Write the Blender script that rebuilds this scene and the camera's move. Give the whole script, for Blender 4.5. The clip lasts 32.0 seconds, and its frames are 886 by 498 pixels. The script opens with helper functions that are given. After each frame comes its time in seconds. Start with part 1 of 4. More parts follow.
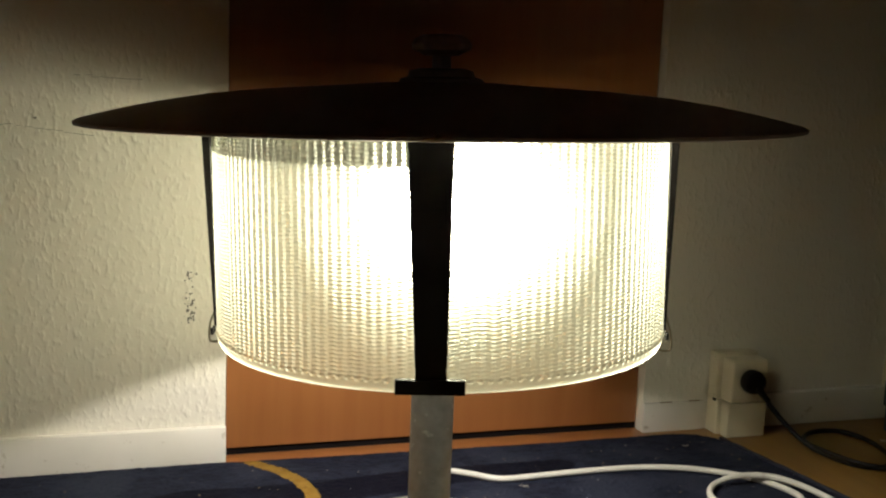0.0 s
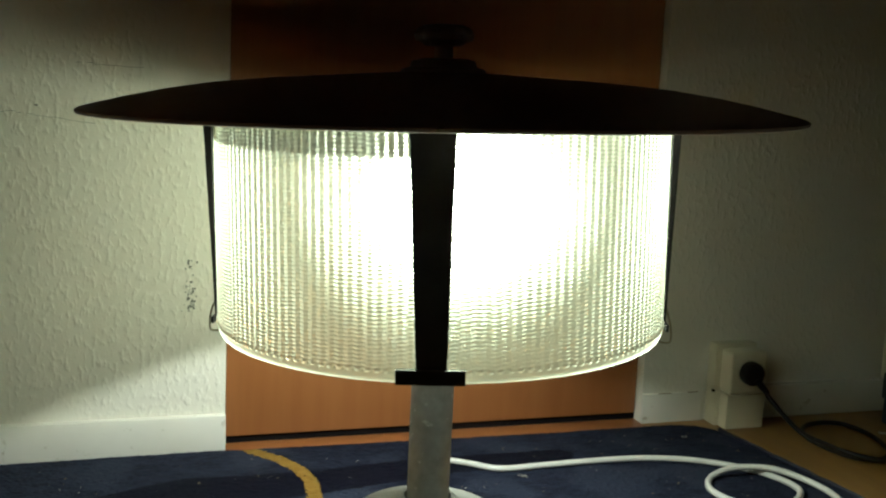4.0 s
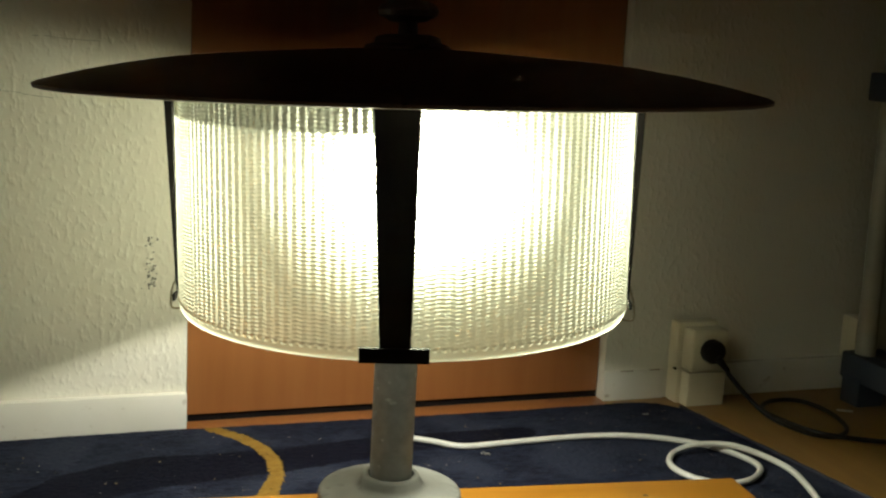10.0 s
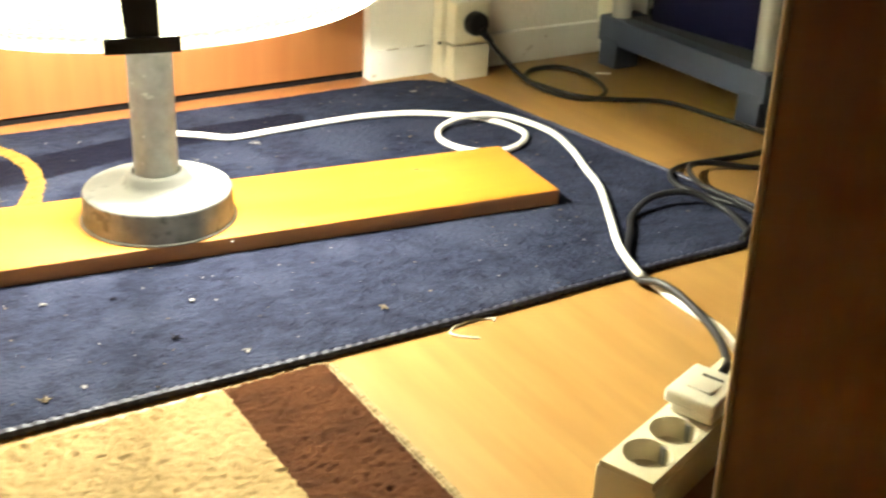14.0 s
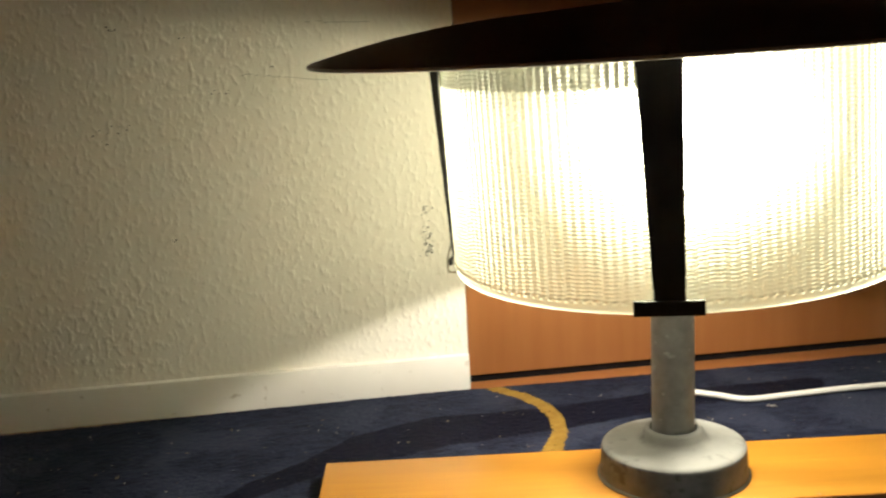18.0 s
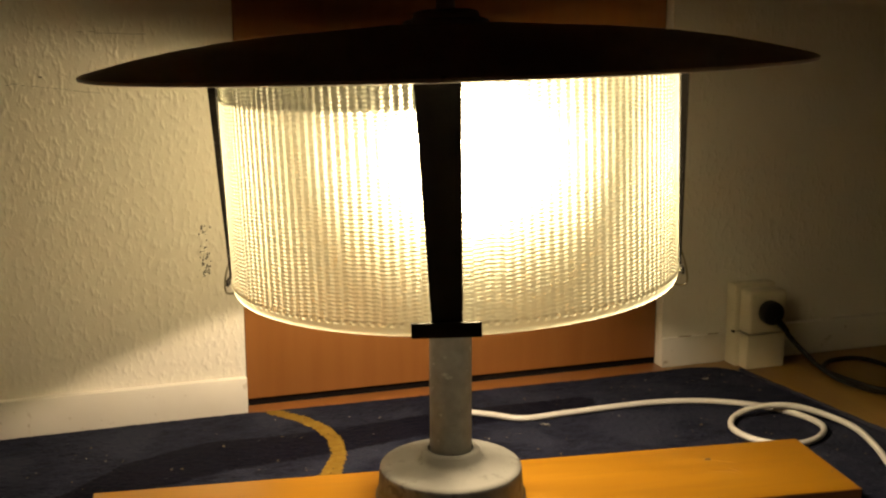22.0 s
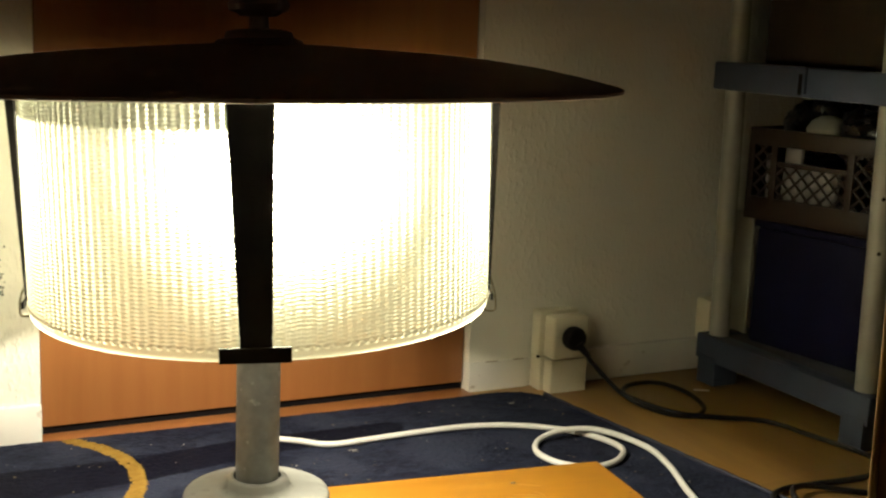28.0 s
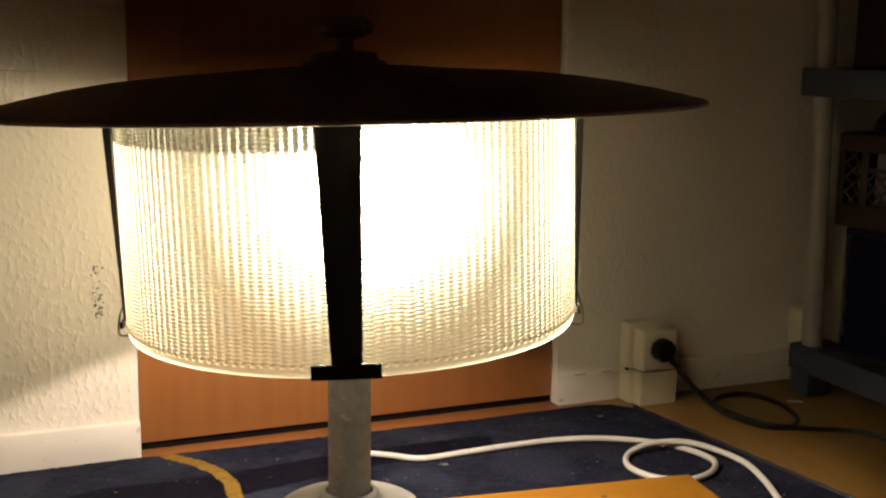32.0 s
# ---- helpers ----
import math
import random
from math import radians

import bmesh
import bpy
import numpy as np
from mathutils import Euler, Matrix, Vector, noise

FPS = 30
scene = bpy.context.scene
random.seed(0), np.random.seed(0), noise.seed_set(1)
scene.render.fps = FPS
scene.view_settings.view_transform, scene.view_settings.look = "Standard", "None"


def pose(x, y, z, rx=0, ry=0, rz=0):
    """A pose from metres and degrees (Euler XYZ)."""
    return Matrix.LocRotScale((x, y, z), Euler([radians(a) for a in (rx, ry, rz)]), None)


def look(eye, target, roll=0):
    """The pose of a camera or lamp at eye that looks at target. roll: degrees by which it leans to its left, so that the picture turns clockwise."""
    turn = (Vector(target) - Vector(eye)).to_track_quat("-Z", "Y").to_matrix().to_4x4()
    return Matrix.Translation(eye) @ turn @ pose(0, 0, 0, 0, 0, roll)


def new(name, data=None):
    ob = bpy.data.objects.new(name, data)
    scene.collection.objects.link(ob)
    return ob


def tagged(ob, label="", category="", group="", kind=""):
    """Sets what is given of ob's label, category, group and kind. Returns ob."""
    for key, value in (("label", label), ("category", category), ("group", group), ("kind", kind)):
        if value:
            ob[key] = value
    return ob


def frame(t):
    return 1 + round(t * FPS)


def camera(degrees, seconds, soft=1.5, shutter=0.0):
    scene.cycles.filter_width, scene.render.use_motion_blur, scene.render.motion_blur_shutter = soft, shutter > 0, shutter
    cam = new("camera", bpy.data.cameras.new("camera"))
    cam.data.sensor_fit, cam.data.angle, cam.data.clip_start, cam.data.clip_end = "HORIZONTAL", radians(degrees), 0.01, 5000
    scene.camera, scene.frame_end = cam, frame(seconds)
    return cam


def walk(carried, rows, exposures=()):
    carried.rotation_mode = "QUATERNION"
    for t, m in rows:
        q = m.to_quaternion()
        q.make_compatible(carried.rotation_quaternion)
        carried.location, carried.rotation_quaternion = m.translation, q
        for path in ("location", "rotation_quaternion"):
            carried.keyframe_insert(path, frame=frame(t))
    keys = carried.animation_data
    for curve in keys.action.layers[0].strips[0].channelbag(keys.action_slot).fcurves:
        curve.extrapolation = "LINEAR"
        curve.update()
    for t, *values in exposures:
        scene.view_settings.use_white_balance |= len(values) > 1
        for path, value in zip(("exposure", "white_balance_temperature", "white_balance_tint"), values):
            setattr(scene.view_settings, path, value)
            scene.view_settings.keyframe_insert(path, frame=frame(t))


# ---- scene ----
cam = camera(41.3, 32.0, soft=2.2, shutter=0.25)
PATH = [
    (0, (0.016, 0.01, 0.585), (0.636, 1.883, 0.257), 2.3),
    (0.5, (0.016, 0.009, 0.586), (0.633, 1.883, 0.258), 2.3),
    (1, (0.015, 0.009, 0.585), (0.634, 1.882, 0.251), 2.4),
    (1.5, (0.015, 0.008, 0.586), (0.633, 1.88, 0.25), 2.3),
    (2, (0.014, 0.01, 0.586), (0.633, 1.883, 0.256), 2.3),
    (2.5, (0.015, 0.008, 0.586), (0.632, 1.883, 0.263), 2.2),
    (4.5, (0.013, 0.01, 0.587), (0.635, 1.878, 0.236), 2.8),
    (5, (0.012, 0.01, 0.585), (0.639, 1.883, 0.268), 2.6),
    (5.5, (0.012, 0.009, 0.587), (0.642, 1.893, 0.356), 2.6),
    (6, (0.013, 0.009, 0.586), (0.645, 1.893, 0.361), 2.4),
    (6.5, (0.017, 0.018, 0.585), (0.642, 1.899, 0.315), 2.7),
    (7, (0.016, 0.021, 0.583), (0.642, 1.898, 0.293), 2.6),
    (7.5, (0.017, 0.019, 0.582), (0.642, 1.898, 0.296), 2.5),
    (8, (0.016, 0.019, 0.584), (0.646, 1.892, 0.279), 2.5),
    (8.5, (0.016, 0.02, 0.583), (0.655, 1.889, 0.274), 2.4),
    (9, (0.016, 0.022, 0.585), (0.658, 1.886, 0.248), 2.6),
    (9.5, (0.016, 0.02, 0.583), (0.659, 1.882, 0.238), 2.6),
    (10, (0.014, 0.016, 0.585), (0.696, 1.858, 0.205), 3.2),
    (10.5, (0.01, 0.011, 0.586), (0.787, 1.81, 0.183), 3.7),
    (11, (0.014, 0.016, 0.585), (0.878, 1.766, 0.147), 3.9),
    (11.5, (0.019, 0.018, 0.584), (0.932, 1.724, 0.081), 3.4),
    (12, (0.02, 0.013, 0.586), (1.053, 1.635, 0.038), 4.5),
    (12.5, (0.026, 0.015, 0.582), (1.171, 1.517, -0.075), 5.8),
    (13, (0.021, 0.021, 0.585), (1.163, 1.475, -0.178), 5.6),
    (13.4, (0.034, 0.033, 0.577), (1.191, 1.453, -0.225), 5.7),
    (13.5, (0.034, 0.033, 0.575), (1.186, 1.451, -0.239), 5.6),
    (14, (0.032, 0.03, 0.569), (1.004, 1.552, -0.289), 2.6),
    (14.5, (0.029, 0.026, 0.572), (0.744, 1.668, -0.318), 0.4),
    (15, (0.027, 0.02, 0.58), (0.538, 1.74, -0.304), -0.9),
    (15.5, (0.02, 0.012, 0.583), (0.34, 1.79, -0.273), -2.6),
    (17.5, (0.011, 0.002, 0.585), (0.083, 1.948, 0.131), -2.7),
    (18, (0.013, 0.004, 0.584), (0.245, 1.94, 0.139), -3.0),
    (18.5, (0.019, 0.005, 0.584), (0.381, 1.928, 0.172), -2.1),
    (19, (0.019, 0.007, 0.584), (0.466, 1.914, 0.182), -2.0),
    (19.5, (0.02, 0.006, 0.584), (0.528, 1.898, 0.184), -1.4),
    (20, (0.023, 0.013, 0.582), (0.525, 1.905, 0.172), -1.3),
    (20.5, (0.02, 0.013, 0.582), (0.607, 1.879, 0.166), -0.5),
    (21, (0.02, 0.014, 0.582), (0.617, 1.876, 0.163), -0.1),
    (21.5, (0.019, 0.014, 0.582), (0.614, 1.877, 0.164), -0.1),
    (22, (0.02, 0.012, 0.582), (0.611, 1.876, 0.162), -0.2),
    (22.5, (0.019, 0.013, 0.581), (0.63, 1.874, 0.177), -0.2),
    (23, (0.019, 0.015, 0.581), (0.666, 1.865, 0.182), -0.1),
    (23.5, (0.018, 0.017, 0.581), (0.74, 1.837, 0.174), 0.8),
    (24, (0.019, 0.019, 0.58), (0.837, 1.812, 0.238), 1.0),
    (24.5, (0.021, 0.021, 0.581), (0.944, 1.769, 0.279), 1.5),
    (25, (0.021, 0.014, 0.587), (1.021, 1.714, 0.254), 2.6),
    (25.5, (0.023, 0.015, 0.589), (1.073, 1.682, 0.243), 3.4),
    (27.5, (0.017, 0.027, 0.573), (1.004, 1.732, 0.226), 2.3),
    (28, (0.019, 0.019, 0.581), (0.914, 1.769, 0.208), 2.5),
    (28.5, (0.011, -0.001, 0.587), (0.814, 1.79, 0.203), 2.1),
    (29, (0.013, 0.0, 0.586), (0.764, 1.817, 0.221), 1.3),
    (29.5, (0.012, 0.003, 0.584), (0.76, 1.823, 0.222), 1.3),
    (30, (0.014, 0.0, 0.587), (0.763, 1.822, 0.237), 1.2),
    (30.5, (0.013, 0.001, 0.587), (0.765, 1.82, 0.23), 1.4),
    (31, (0.012, 0.003, 0.585), (0.774, 1.811, 0.201), 1.0),
    (31.5, (0.015, 0.008, 0.584), (0.779, 1.816, 0.201), 1.0),
    (32, (0.015, 0.01, 0.586), (0.777, 1.824, 0.23), 0.7),
]
EXPOSURES = [
    (0.0, -1.05, 5850, 11),
    (0.6, -1.10, 5150, -7),
    (9.0, -1.16, 5200, -6),
    (10.0, -1.23, 5750, 0),
    (11.0, -1.33, 5750, 2),
    (12.0, -1.28, 6000, 2),
    (13.0, 0.12, 6400, -4),
    (14.0, 1.50, 5800, 8),
    (14.5, 1.55, 5200, 8),
    (15.0, 0.95, 4900, 12),
    (15.5, 0.54, 5100, 12),
    (17.5, -0.05, 5900, 10),
    (18.0, -0.50, 6000, 10),
    (19.0, -0.90, 6400, 13),
    (20.0, -1.13, 7000, 17),
    (22.0, -1.24, 8300, 18),
    (24.0, -1.13, 7800, 14),
    (25.0, -0.72, 7000, 11),
    (28.0, -0.45, 6300, 7),
    (28.5, -0.25, 6300, 10),
    (29.0, -0.67, 6200, 15),
    (30.0, -0.83, 6600, 20),
    (32.0, -0.93, 6800, 24),
]
walk(cam, [(t, look(eye, target, roll)) for t, eye, target, roll in PATH], EXPOSURES)

# ---- world: a dark room at night; the burning lamp is the only light ----
night = bpy.data.worlds.new("night")
night.use_nodes = True
night.node_tree.nodes["Background"].inputs[0].default_value = (0.010, 0.009, 0.008, 1)
night.node_tree.nodes["Background"].inputs[1].default_value = 0.2
scene.world = night

LAMP = Vector((0.4095, 1.214, 0.0245))
bulb_light = bpy.data.lights.new("bulb_light", "POINT")
bulb_light.energy = 27.0
bulb_light.color = (1.0, 0.90, 0.72)
bulb_light.shadow_soft_size = 0.013
bulb_lamp = new("bulb_light", bulb_light)
bulb_lamp.location = (LAMP.x + 0.0140, LAMP.y - 0.0056, 0.422)


# ---- materials ----
def nodes_of(name):
    m = bpy.data.materials.new(name)
    m.use_nodes = True
    return m, m.node_tree.nodes, m.node_tree.links


def surface(name, low, high, scale=20.0, rough=0.6, metal=0.0, bump=0.0, bump_scale=200.0, detail=4.0,
            stretch=(1, 1, 1), spots=None, spot_scale=30.0, spot_edge=0.62, rough_var=0.12, bump_dist=0.001, random_shift=0.0, spec=0.5):
    """A procedural surface: two tones by noise, worn spots, fine relief."""
    m, n, l = nodes_of(name)
    b = n["Principled BSDF"]
    co = n.new("ShaderNodeTexCoord")
    mp = n.new("ShaderNodeMapping")
    mp.inputs["Scale"].default_value = stretch
    l.new(co.outputs["Object"], mp.inputs["Vector"])
    big = n.new("ShaderNodeTexNoise")
    big.inputs["Scale"].default_value, big.inputs["Detail"].default_value = scale, detail
    l.new(mp.outputs[0], big.inputs["Vector"])
    ramp = n.new("ShaderNodeValToRGB")
    ramp.color_ramp.elements[0].position, ramp.color_ramp.elements[1].position = 0.3, 0.7
    ramp.color_ramp.elements[0].color, ramp.color_ramp.elements[1].color = (*low, 1), (*high, 1)
    l.new(big.outputs["Fac"], ramp.inputs["Fac"])
    colour = ramp.outputs["Color"]
    if spots:
        sp = n.new("ShaderNodeTexNoise")
        sp.inputs["Scale"].default_value, sp.inputs["Detail"].default_value = spot_scale, 6.0
        l.new(co.outputs["Object"], sp.inputs["Vector"])
        sr = n.new("ShaderNodeValToRGB")
        sr.color_ramp.elements[0].position, sr.color_ramp.elements[1].position = spot_edge, spot_edge + 0.08
        l.new(sp.outputs["Fac"], sr.inputs["Fac"])
        mx = n.new("ShaderNodeMix")
        mx.data_type = "RGBA"
        l.new(sr.outputs["Color"], mx.inputs["Factor"])
        l.new(colour, mx.inputs["A"])
        mx.inputs["B"].default_value = (*spots, 1)
        colour = mx.outputs["Result"]
    if random_shift:
        info = n.new("ShaderNodeObjectInfo")
        mr = n.new("ShaderNodeMapRange")
        mr.inputs["To Min"].default_value, mr.inputs["To Max"].default_value = 1 - random_shift, 1 + random_shift
        l.new(info.outputs["Random"], mr.inputs["Value"])
        hs = n.new("ShaderNodeHueSaturation")
        l.new(mr.outputs["Result"], hs.inputs["Value"])
        l.new(colour, hs.inputs["Color"])
        colour = hs.outputs["Color"]
    l.new(colour, b.inputs["Base Color"])
    rv = n.new("ShaderNodeMapRange")
    rv.inputs["To Min"].default_value, rv.inputs["To Max"].default_value = max(0.02, rough - rough_var), min(1, rough + rough_var)
    l.new(big.outputs["Fac"], rv.inputs["Value"])
    l.new(rv.outputs["Result"], b.inputs["Roughness"])
    b.inputs["Metallic"].default_value = metal
    b.inputs["Specular IOR Level"].default_value = spec
    if bump:
        fine = n.new("ShaderNodeTexNoise")
        fine.inputs["Scale"].default_value, fine.inputs["Detail"].default_value = bump_scale, 3.0
        l.new(mp.outputs[0], fine.inputs["Vector"])
        bp = n.new("ShaderNodeBump")
        bp.inputs["Strength"].default_value, bp.inputs["Distance"].default_value = bump, bump_dist
        l.new(fine.outputs["Fac"], bp.inputs["Height"])
        l.new(bp.outputs["Normal"], b.inputs["Normal"])
    return m


def woodchip_paint():
    """Off-white painted woodchip wallpaper: clumps of chips under matt paint."""
    m, n, l = nodes_of("woodchip_paint")
    b = n["Principled BSDF"]
    co = n.new("ShaderNodeTexCoord")
    stain = n.new("ShaderNodeTexNoise")
    stain.inputs["Scale"].default_value, stain.inputs["Detail"].default_value = 3.0, 5.0
    l.new(co.outputs["Object"], stain.inputs["Vector"])
    ramp = n.new("ShaderNodeValToRGB")
    ramp.color_ramp.elements[0].position, ramp.color_ramp.elements[1].position = 0.3, 0.7
    ramp.color_ramp.elements[0].color, ramp.color_ramp.elements[1].color = (0.67, 0.635, 0.555, 1), (0.74, 0.705, 0.63, 1)
    l.new(stain.outputs["Fac"], ramp.inputs["Fac"])
    l.new(ramp.outputs["Color"], b.inputs["Base Color"])
    b.inputs["Roughness"].default_value = 0.85
    drawn = n.new("ShaderNodeMapping")
    drawn.inputs["Scale"].default_value = (1.0, 1.0, 0.62)
    l.new(co.outputs["Object"], drawn.inputs["Vector"])

    def noise_at(scale, detail, source):
        node = n.new("ShaderNodeTexNoise")
        node.inputs["Scale"].default_value, node.inputs["Detail"].default_value = scale, detail
        l.new(source, node.inputs["Vector"])
        return node.outputs["Fac"]

    def scaled(value, factor, plus=None):
        node = n.new("ShaderNodeMath")
        node.operation = "MULTIPLY_ADD"
        node.inputs[1].default_value = factor
        node.inputs[2].default_value = 0.0
        l.new(value, node.inputs[0])
        if plus is not None:
            l.new(plus, node.inputs[2])
        return node.outputs[0]

    chips = n.new("ShaderNodeValToRGB")
    chips.color_ramp.interpolation = "EASE"
    chips.color_ramp.elements[0].position, chips.color_ramp.elements[1].position = 0.44, 0.82
    l.new(noise_at(112.0, 1.5, drawn.outputs[0]), chips.inputs["Fac"])
    patchy = n.new("ShaderNodeMath")
    patchy.operation = "MULTIPLY"
    l.new(chips.outputs["Color"], patchy.inputs[0])
    l.new(scaled(noise_at(9.0, 2.0, co.outputs["Object"]), 1.7), patchy.inputs[1])
    height = scaled(noise_at(52.0, 1.0, drawn.outputs[0]), 0.35, patchy.outputs[0])
    height = scaled(noise_at(430.0, 2.0, co.outputs["Object"]), 0.16, height)
    bp = n.new("ShaderNodeBump")
    bp.inputs["Strength"].default_value, bp.inputs["Distance"].default_value = 0.47, 0.0024
    l.new(height, bp.inputs["Height"])
    l.new(bp.outputs["Normal"], b.inputs["Normal"])
    return m


def pressed_glass():
    """Thick pressed glass, faintly yellow, that scatters the light of the bulb behind it."""
    m, n, l = nodes_of("pressed_glass")
    out = n["Material Output"]
    n.remove(n["Principled BSDF"])
    co = n.new("ShaderNodeTexCoord")
    wave = n.new("ShaderNodeTexNoise")
    wave.inputs["Scale"].default_value, wave.inputs["Detail"].default_value = 190.0, 1.0
    l.new(co.outputs["Object"], wave.inputs["Vector"])
    bp = n.new("ShaderNodeBump")
    bp.inputs["Strength"].default_value, bp.inputs["Distance"].default_value = 0.5, 0.0014
    l.new(wave.outputs["Fac"], bp.inputs["Height"])

    def bent(colour, rough):
        node = n.new("ShaderNodeBsdfRefraction")
        node.inputs["Color"].default_value = (*colour, 1)
        node.inputs["Roughness"].default_value, node.inputs["IOR"].default_value = rough, 1.44
        l.new(bp.outputs["Normal"], node.inputs["Normal"])
        return node

    def mixed(share, one, other):
        node = n.new("ShaderNodeMixShader")
        node.inputs[0].default_value = share
        l.new(one.outputs[0], node.inputs[1])
        l.new(other.outputs[0], node.inputs[2])
        return node

    clear = n.new("ShaderNodeBsdfTransparent")
    clear.inputs[0].default_value = (0.97, 0.96, 0.90, 1)
    milk = n.new("ShaderNodeBsdfTranslucent")
    milk.inputs["Color"].default_value = (0.90, 0.92, 0.62, 1)
    l.new(bp.outputs["Normal"], milk.inputs["Normal"])
    gloss = n.new("ShaderNodeBsdfGlossy")
    gloss.inputs["Roughness"].default_value = 0.15
    l.new(bp.outputs["Normal"], gloss.inputs["Normal"])
    lobes = mixed(0.54, bent((0.97, 0.97, 0.90), 0.68), bent((0.90, 0.935, 0.70), 0.88))
    body = mixed(0.07, mixed(0.085, lobes, milk), clear)
    l.new(mixed(0.05, body, gloss).outputs[0], out.inputs["Surface"])
    return m


def smooth_glass():
    """The clear inner face of the drum."""
    m, n, l = nodes_of("smooth_glass")
    out = n["Material Output"]
    n.remove(n["Principled BSDF"])
    clear = n.new("ShaderNodeBsdfTransparent")
    clear.inputs[0].default_value = (0.97, 0.97, 0.93, 1)
    gloss = n.new("ShaderNodeBsdfGlossy")
    gloss.inputs["Roughness"].default_value = 0.1
    c = n.new("ShaderNodeMixShader")
    c.inputs[0].default_value = 0.05
    l.new(clear.outputs[0], c.inputs[1])
    l.new(gloss.outputs[0], c.inputs[2])
    l.new(c.outputs[0], out.inputs["Surface"])
    return m


def glow(name, colour, strength):
    m, n, l = nodes_of(name)
    b = n["Principled BSDF"]
    b.inputs["Emission Color"].default_value = (*colour, 1)
    b.inputs["Emission Strength"].default_value = strength
    return m


def clear_glass(name):
    m, n, l = nodes_of(name)
    b = n["Principled BSDF"]
    b.inputs["Transmission Weight"].default_value = 1.0
    b.inputs["Roughness"].default_value = 0.02
    b.inputs["IOR"].default_value = 1.05
    return m


def wood_grain(name, low, high, along="x", rough=0.42, scale=9.0, random_shift=0.0, bump=0.05, flame=14.0, spec=0.5):
    stretch = {"x": (1, flame, flame), "y": (flame, 1, flame), "z": (flame, flame, 1)}[along]
    return surface(name, low, high, scale, rough, 0, bump, 55.0, 5.0, stretch, rough_var=0.06, random_shift=random_shift, spec=spec)


PAINT = woodchip_paint()
CEILING = surface("ceiling_paint", (0.68, 0.66, 0.61), (0.74, 0.72, 0.67), 4, 0.9, bump=0.2, bump_scale=150)
SKIRT = surface("skirting_paint", (0.64, 0.61, 0.55), (0.72, 0.69, 0.635), 9, 0.45, bump=0.15, bump_scale=60, spots=(0.45, 0.40, 0.33), spot_scale=60, spot_edge=0.66)
BEECH = wood_grain("beech_veneer", (0.232, 0.087, 0.024), (0.266, 0.105, 0.031), "z", 0.42, 4.0)
BEECH_LIT_EDGE = surface("beech_lit_edge", (0.46, 0.29, 0.14), (0.56, 0.37, 0.19), 40, 0.3, stretch=(8, 8, 1))
BOARD = wood_grain("honey_veneer", (0.345, 0.145, 0.0100), (0.398, 0.184, 0.0155), "x", 0.40, 6.0)
BOARD_EDGE = wood_grain("honey_edge", (0.2904, 0.1144, 0.0264), (0.352, 0.1496, 0.0352), "x", 0.45, 8.0)
BOARD_PALE = surface("rubbed_veneer", (0.40, 0.20, 0.04), (0.46, 0.25, 0.06), 60, 0.6)
LAMINATE = wood_grain("laminate_plank", (0.186, 0.0985, 0.0240), (0.238, 0.138, 0.0375), "y", 0.36, 4.0, random_shift=0.06, flame=9.0, spec=0.35)
SUBFLOOR = surface("dark_joint", (0.10, 0.05, 0.02), (0.14, 0.07, 0.03), 20, 0.8)
DARK = surface("shadow_gap", (0.005, 0.004, 0.004), (0.009, 0.007, 0.007), 20, 0.9, spec=0.1)
ENAMEL = surface("black_enamel", (0.19, 0.140, 0.135), (0.25, 0.190, 0.183), 14, 0.42, 0, 0.25, 160, spots=(0.09, 0.065, 0.06), spot_scale=70, spot_edge=0.66)
ENAMEL_IN = surface("grey_enamel_inside", (0.42, 0.41, 0.38), (0.5, 0.49, 0.46), 12, 0.6)
STRAP = surface("blackened_steel", (0.012, 0.010, 0.010), (0.021, 0.018, 0.017), 30, 0.62, 0.0, 0.3, 220, spec=0.12)
BRASS = surface("dull_wire", (0.30, 0.26, 0.17), (0.42, 0.38, 0.27), 60, 0.35, 0.9)
ZINC = surface("galvanised_steel", (0.20, 0.212, 0.198), (0.30, 0.314, 0.296), 60, 0.52, 0.18, 0.15, 110, spots=(0.46, 0.48, 0.46), spot_scale=105, spot_edge=0.64)
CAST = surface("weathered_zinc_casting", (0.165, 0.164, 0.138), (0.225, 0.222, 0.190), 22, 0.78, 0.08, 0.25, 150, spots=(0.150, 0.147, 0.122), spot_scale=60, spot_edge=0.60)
CAST_DARK = surface("dark_zinc_casting", (0.13, 0.132, 0.122), (0.24, 0.24, 0.225), 45, 0.6, 0.2, 0.3, 150, spots=(0.105, 0.106, 0.094), spot_scale=60, spot_edge=0.55)
GLASS = pressed_glass()
GLASS_IN = smooth_glass()
BULBGLASS = clear_glass("bulb_glass")
FILAMENT = glow("filament", (1.0, 0.82, 0.6), 400.0)
PORCELAIN = surface("porcelain", (0.7, 0.69, 0.66), (0.76, 0.75, 0.72), 20, 0.25)
PILE = surface("blue_pile", (0.0064, 0.0073, 0.0152), (0.0190, 0.0220, 0.0370), 90, 0.80, detail=8, stretch=(0.6, 1, 1), bump=1.0, bump_scale=260, bump_dist=0.003, spots=(0.0205, 0.0235, 0.0385), spot_scale=9, spot_edge=0.52, spec=0.04)
PILE_DARK = surface("navy_pile", (0.0028, 0.0030, 0.0072), (0.0060, 0.0065, 0.0128), 60, 0.80, bump=0.9, bump_scale=420, bump_dist=0.002, spec=0.04)
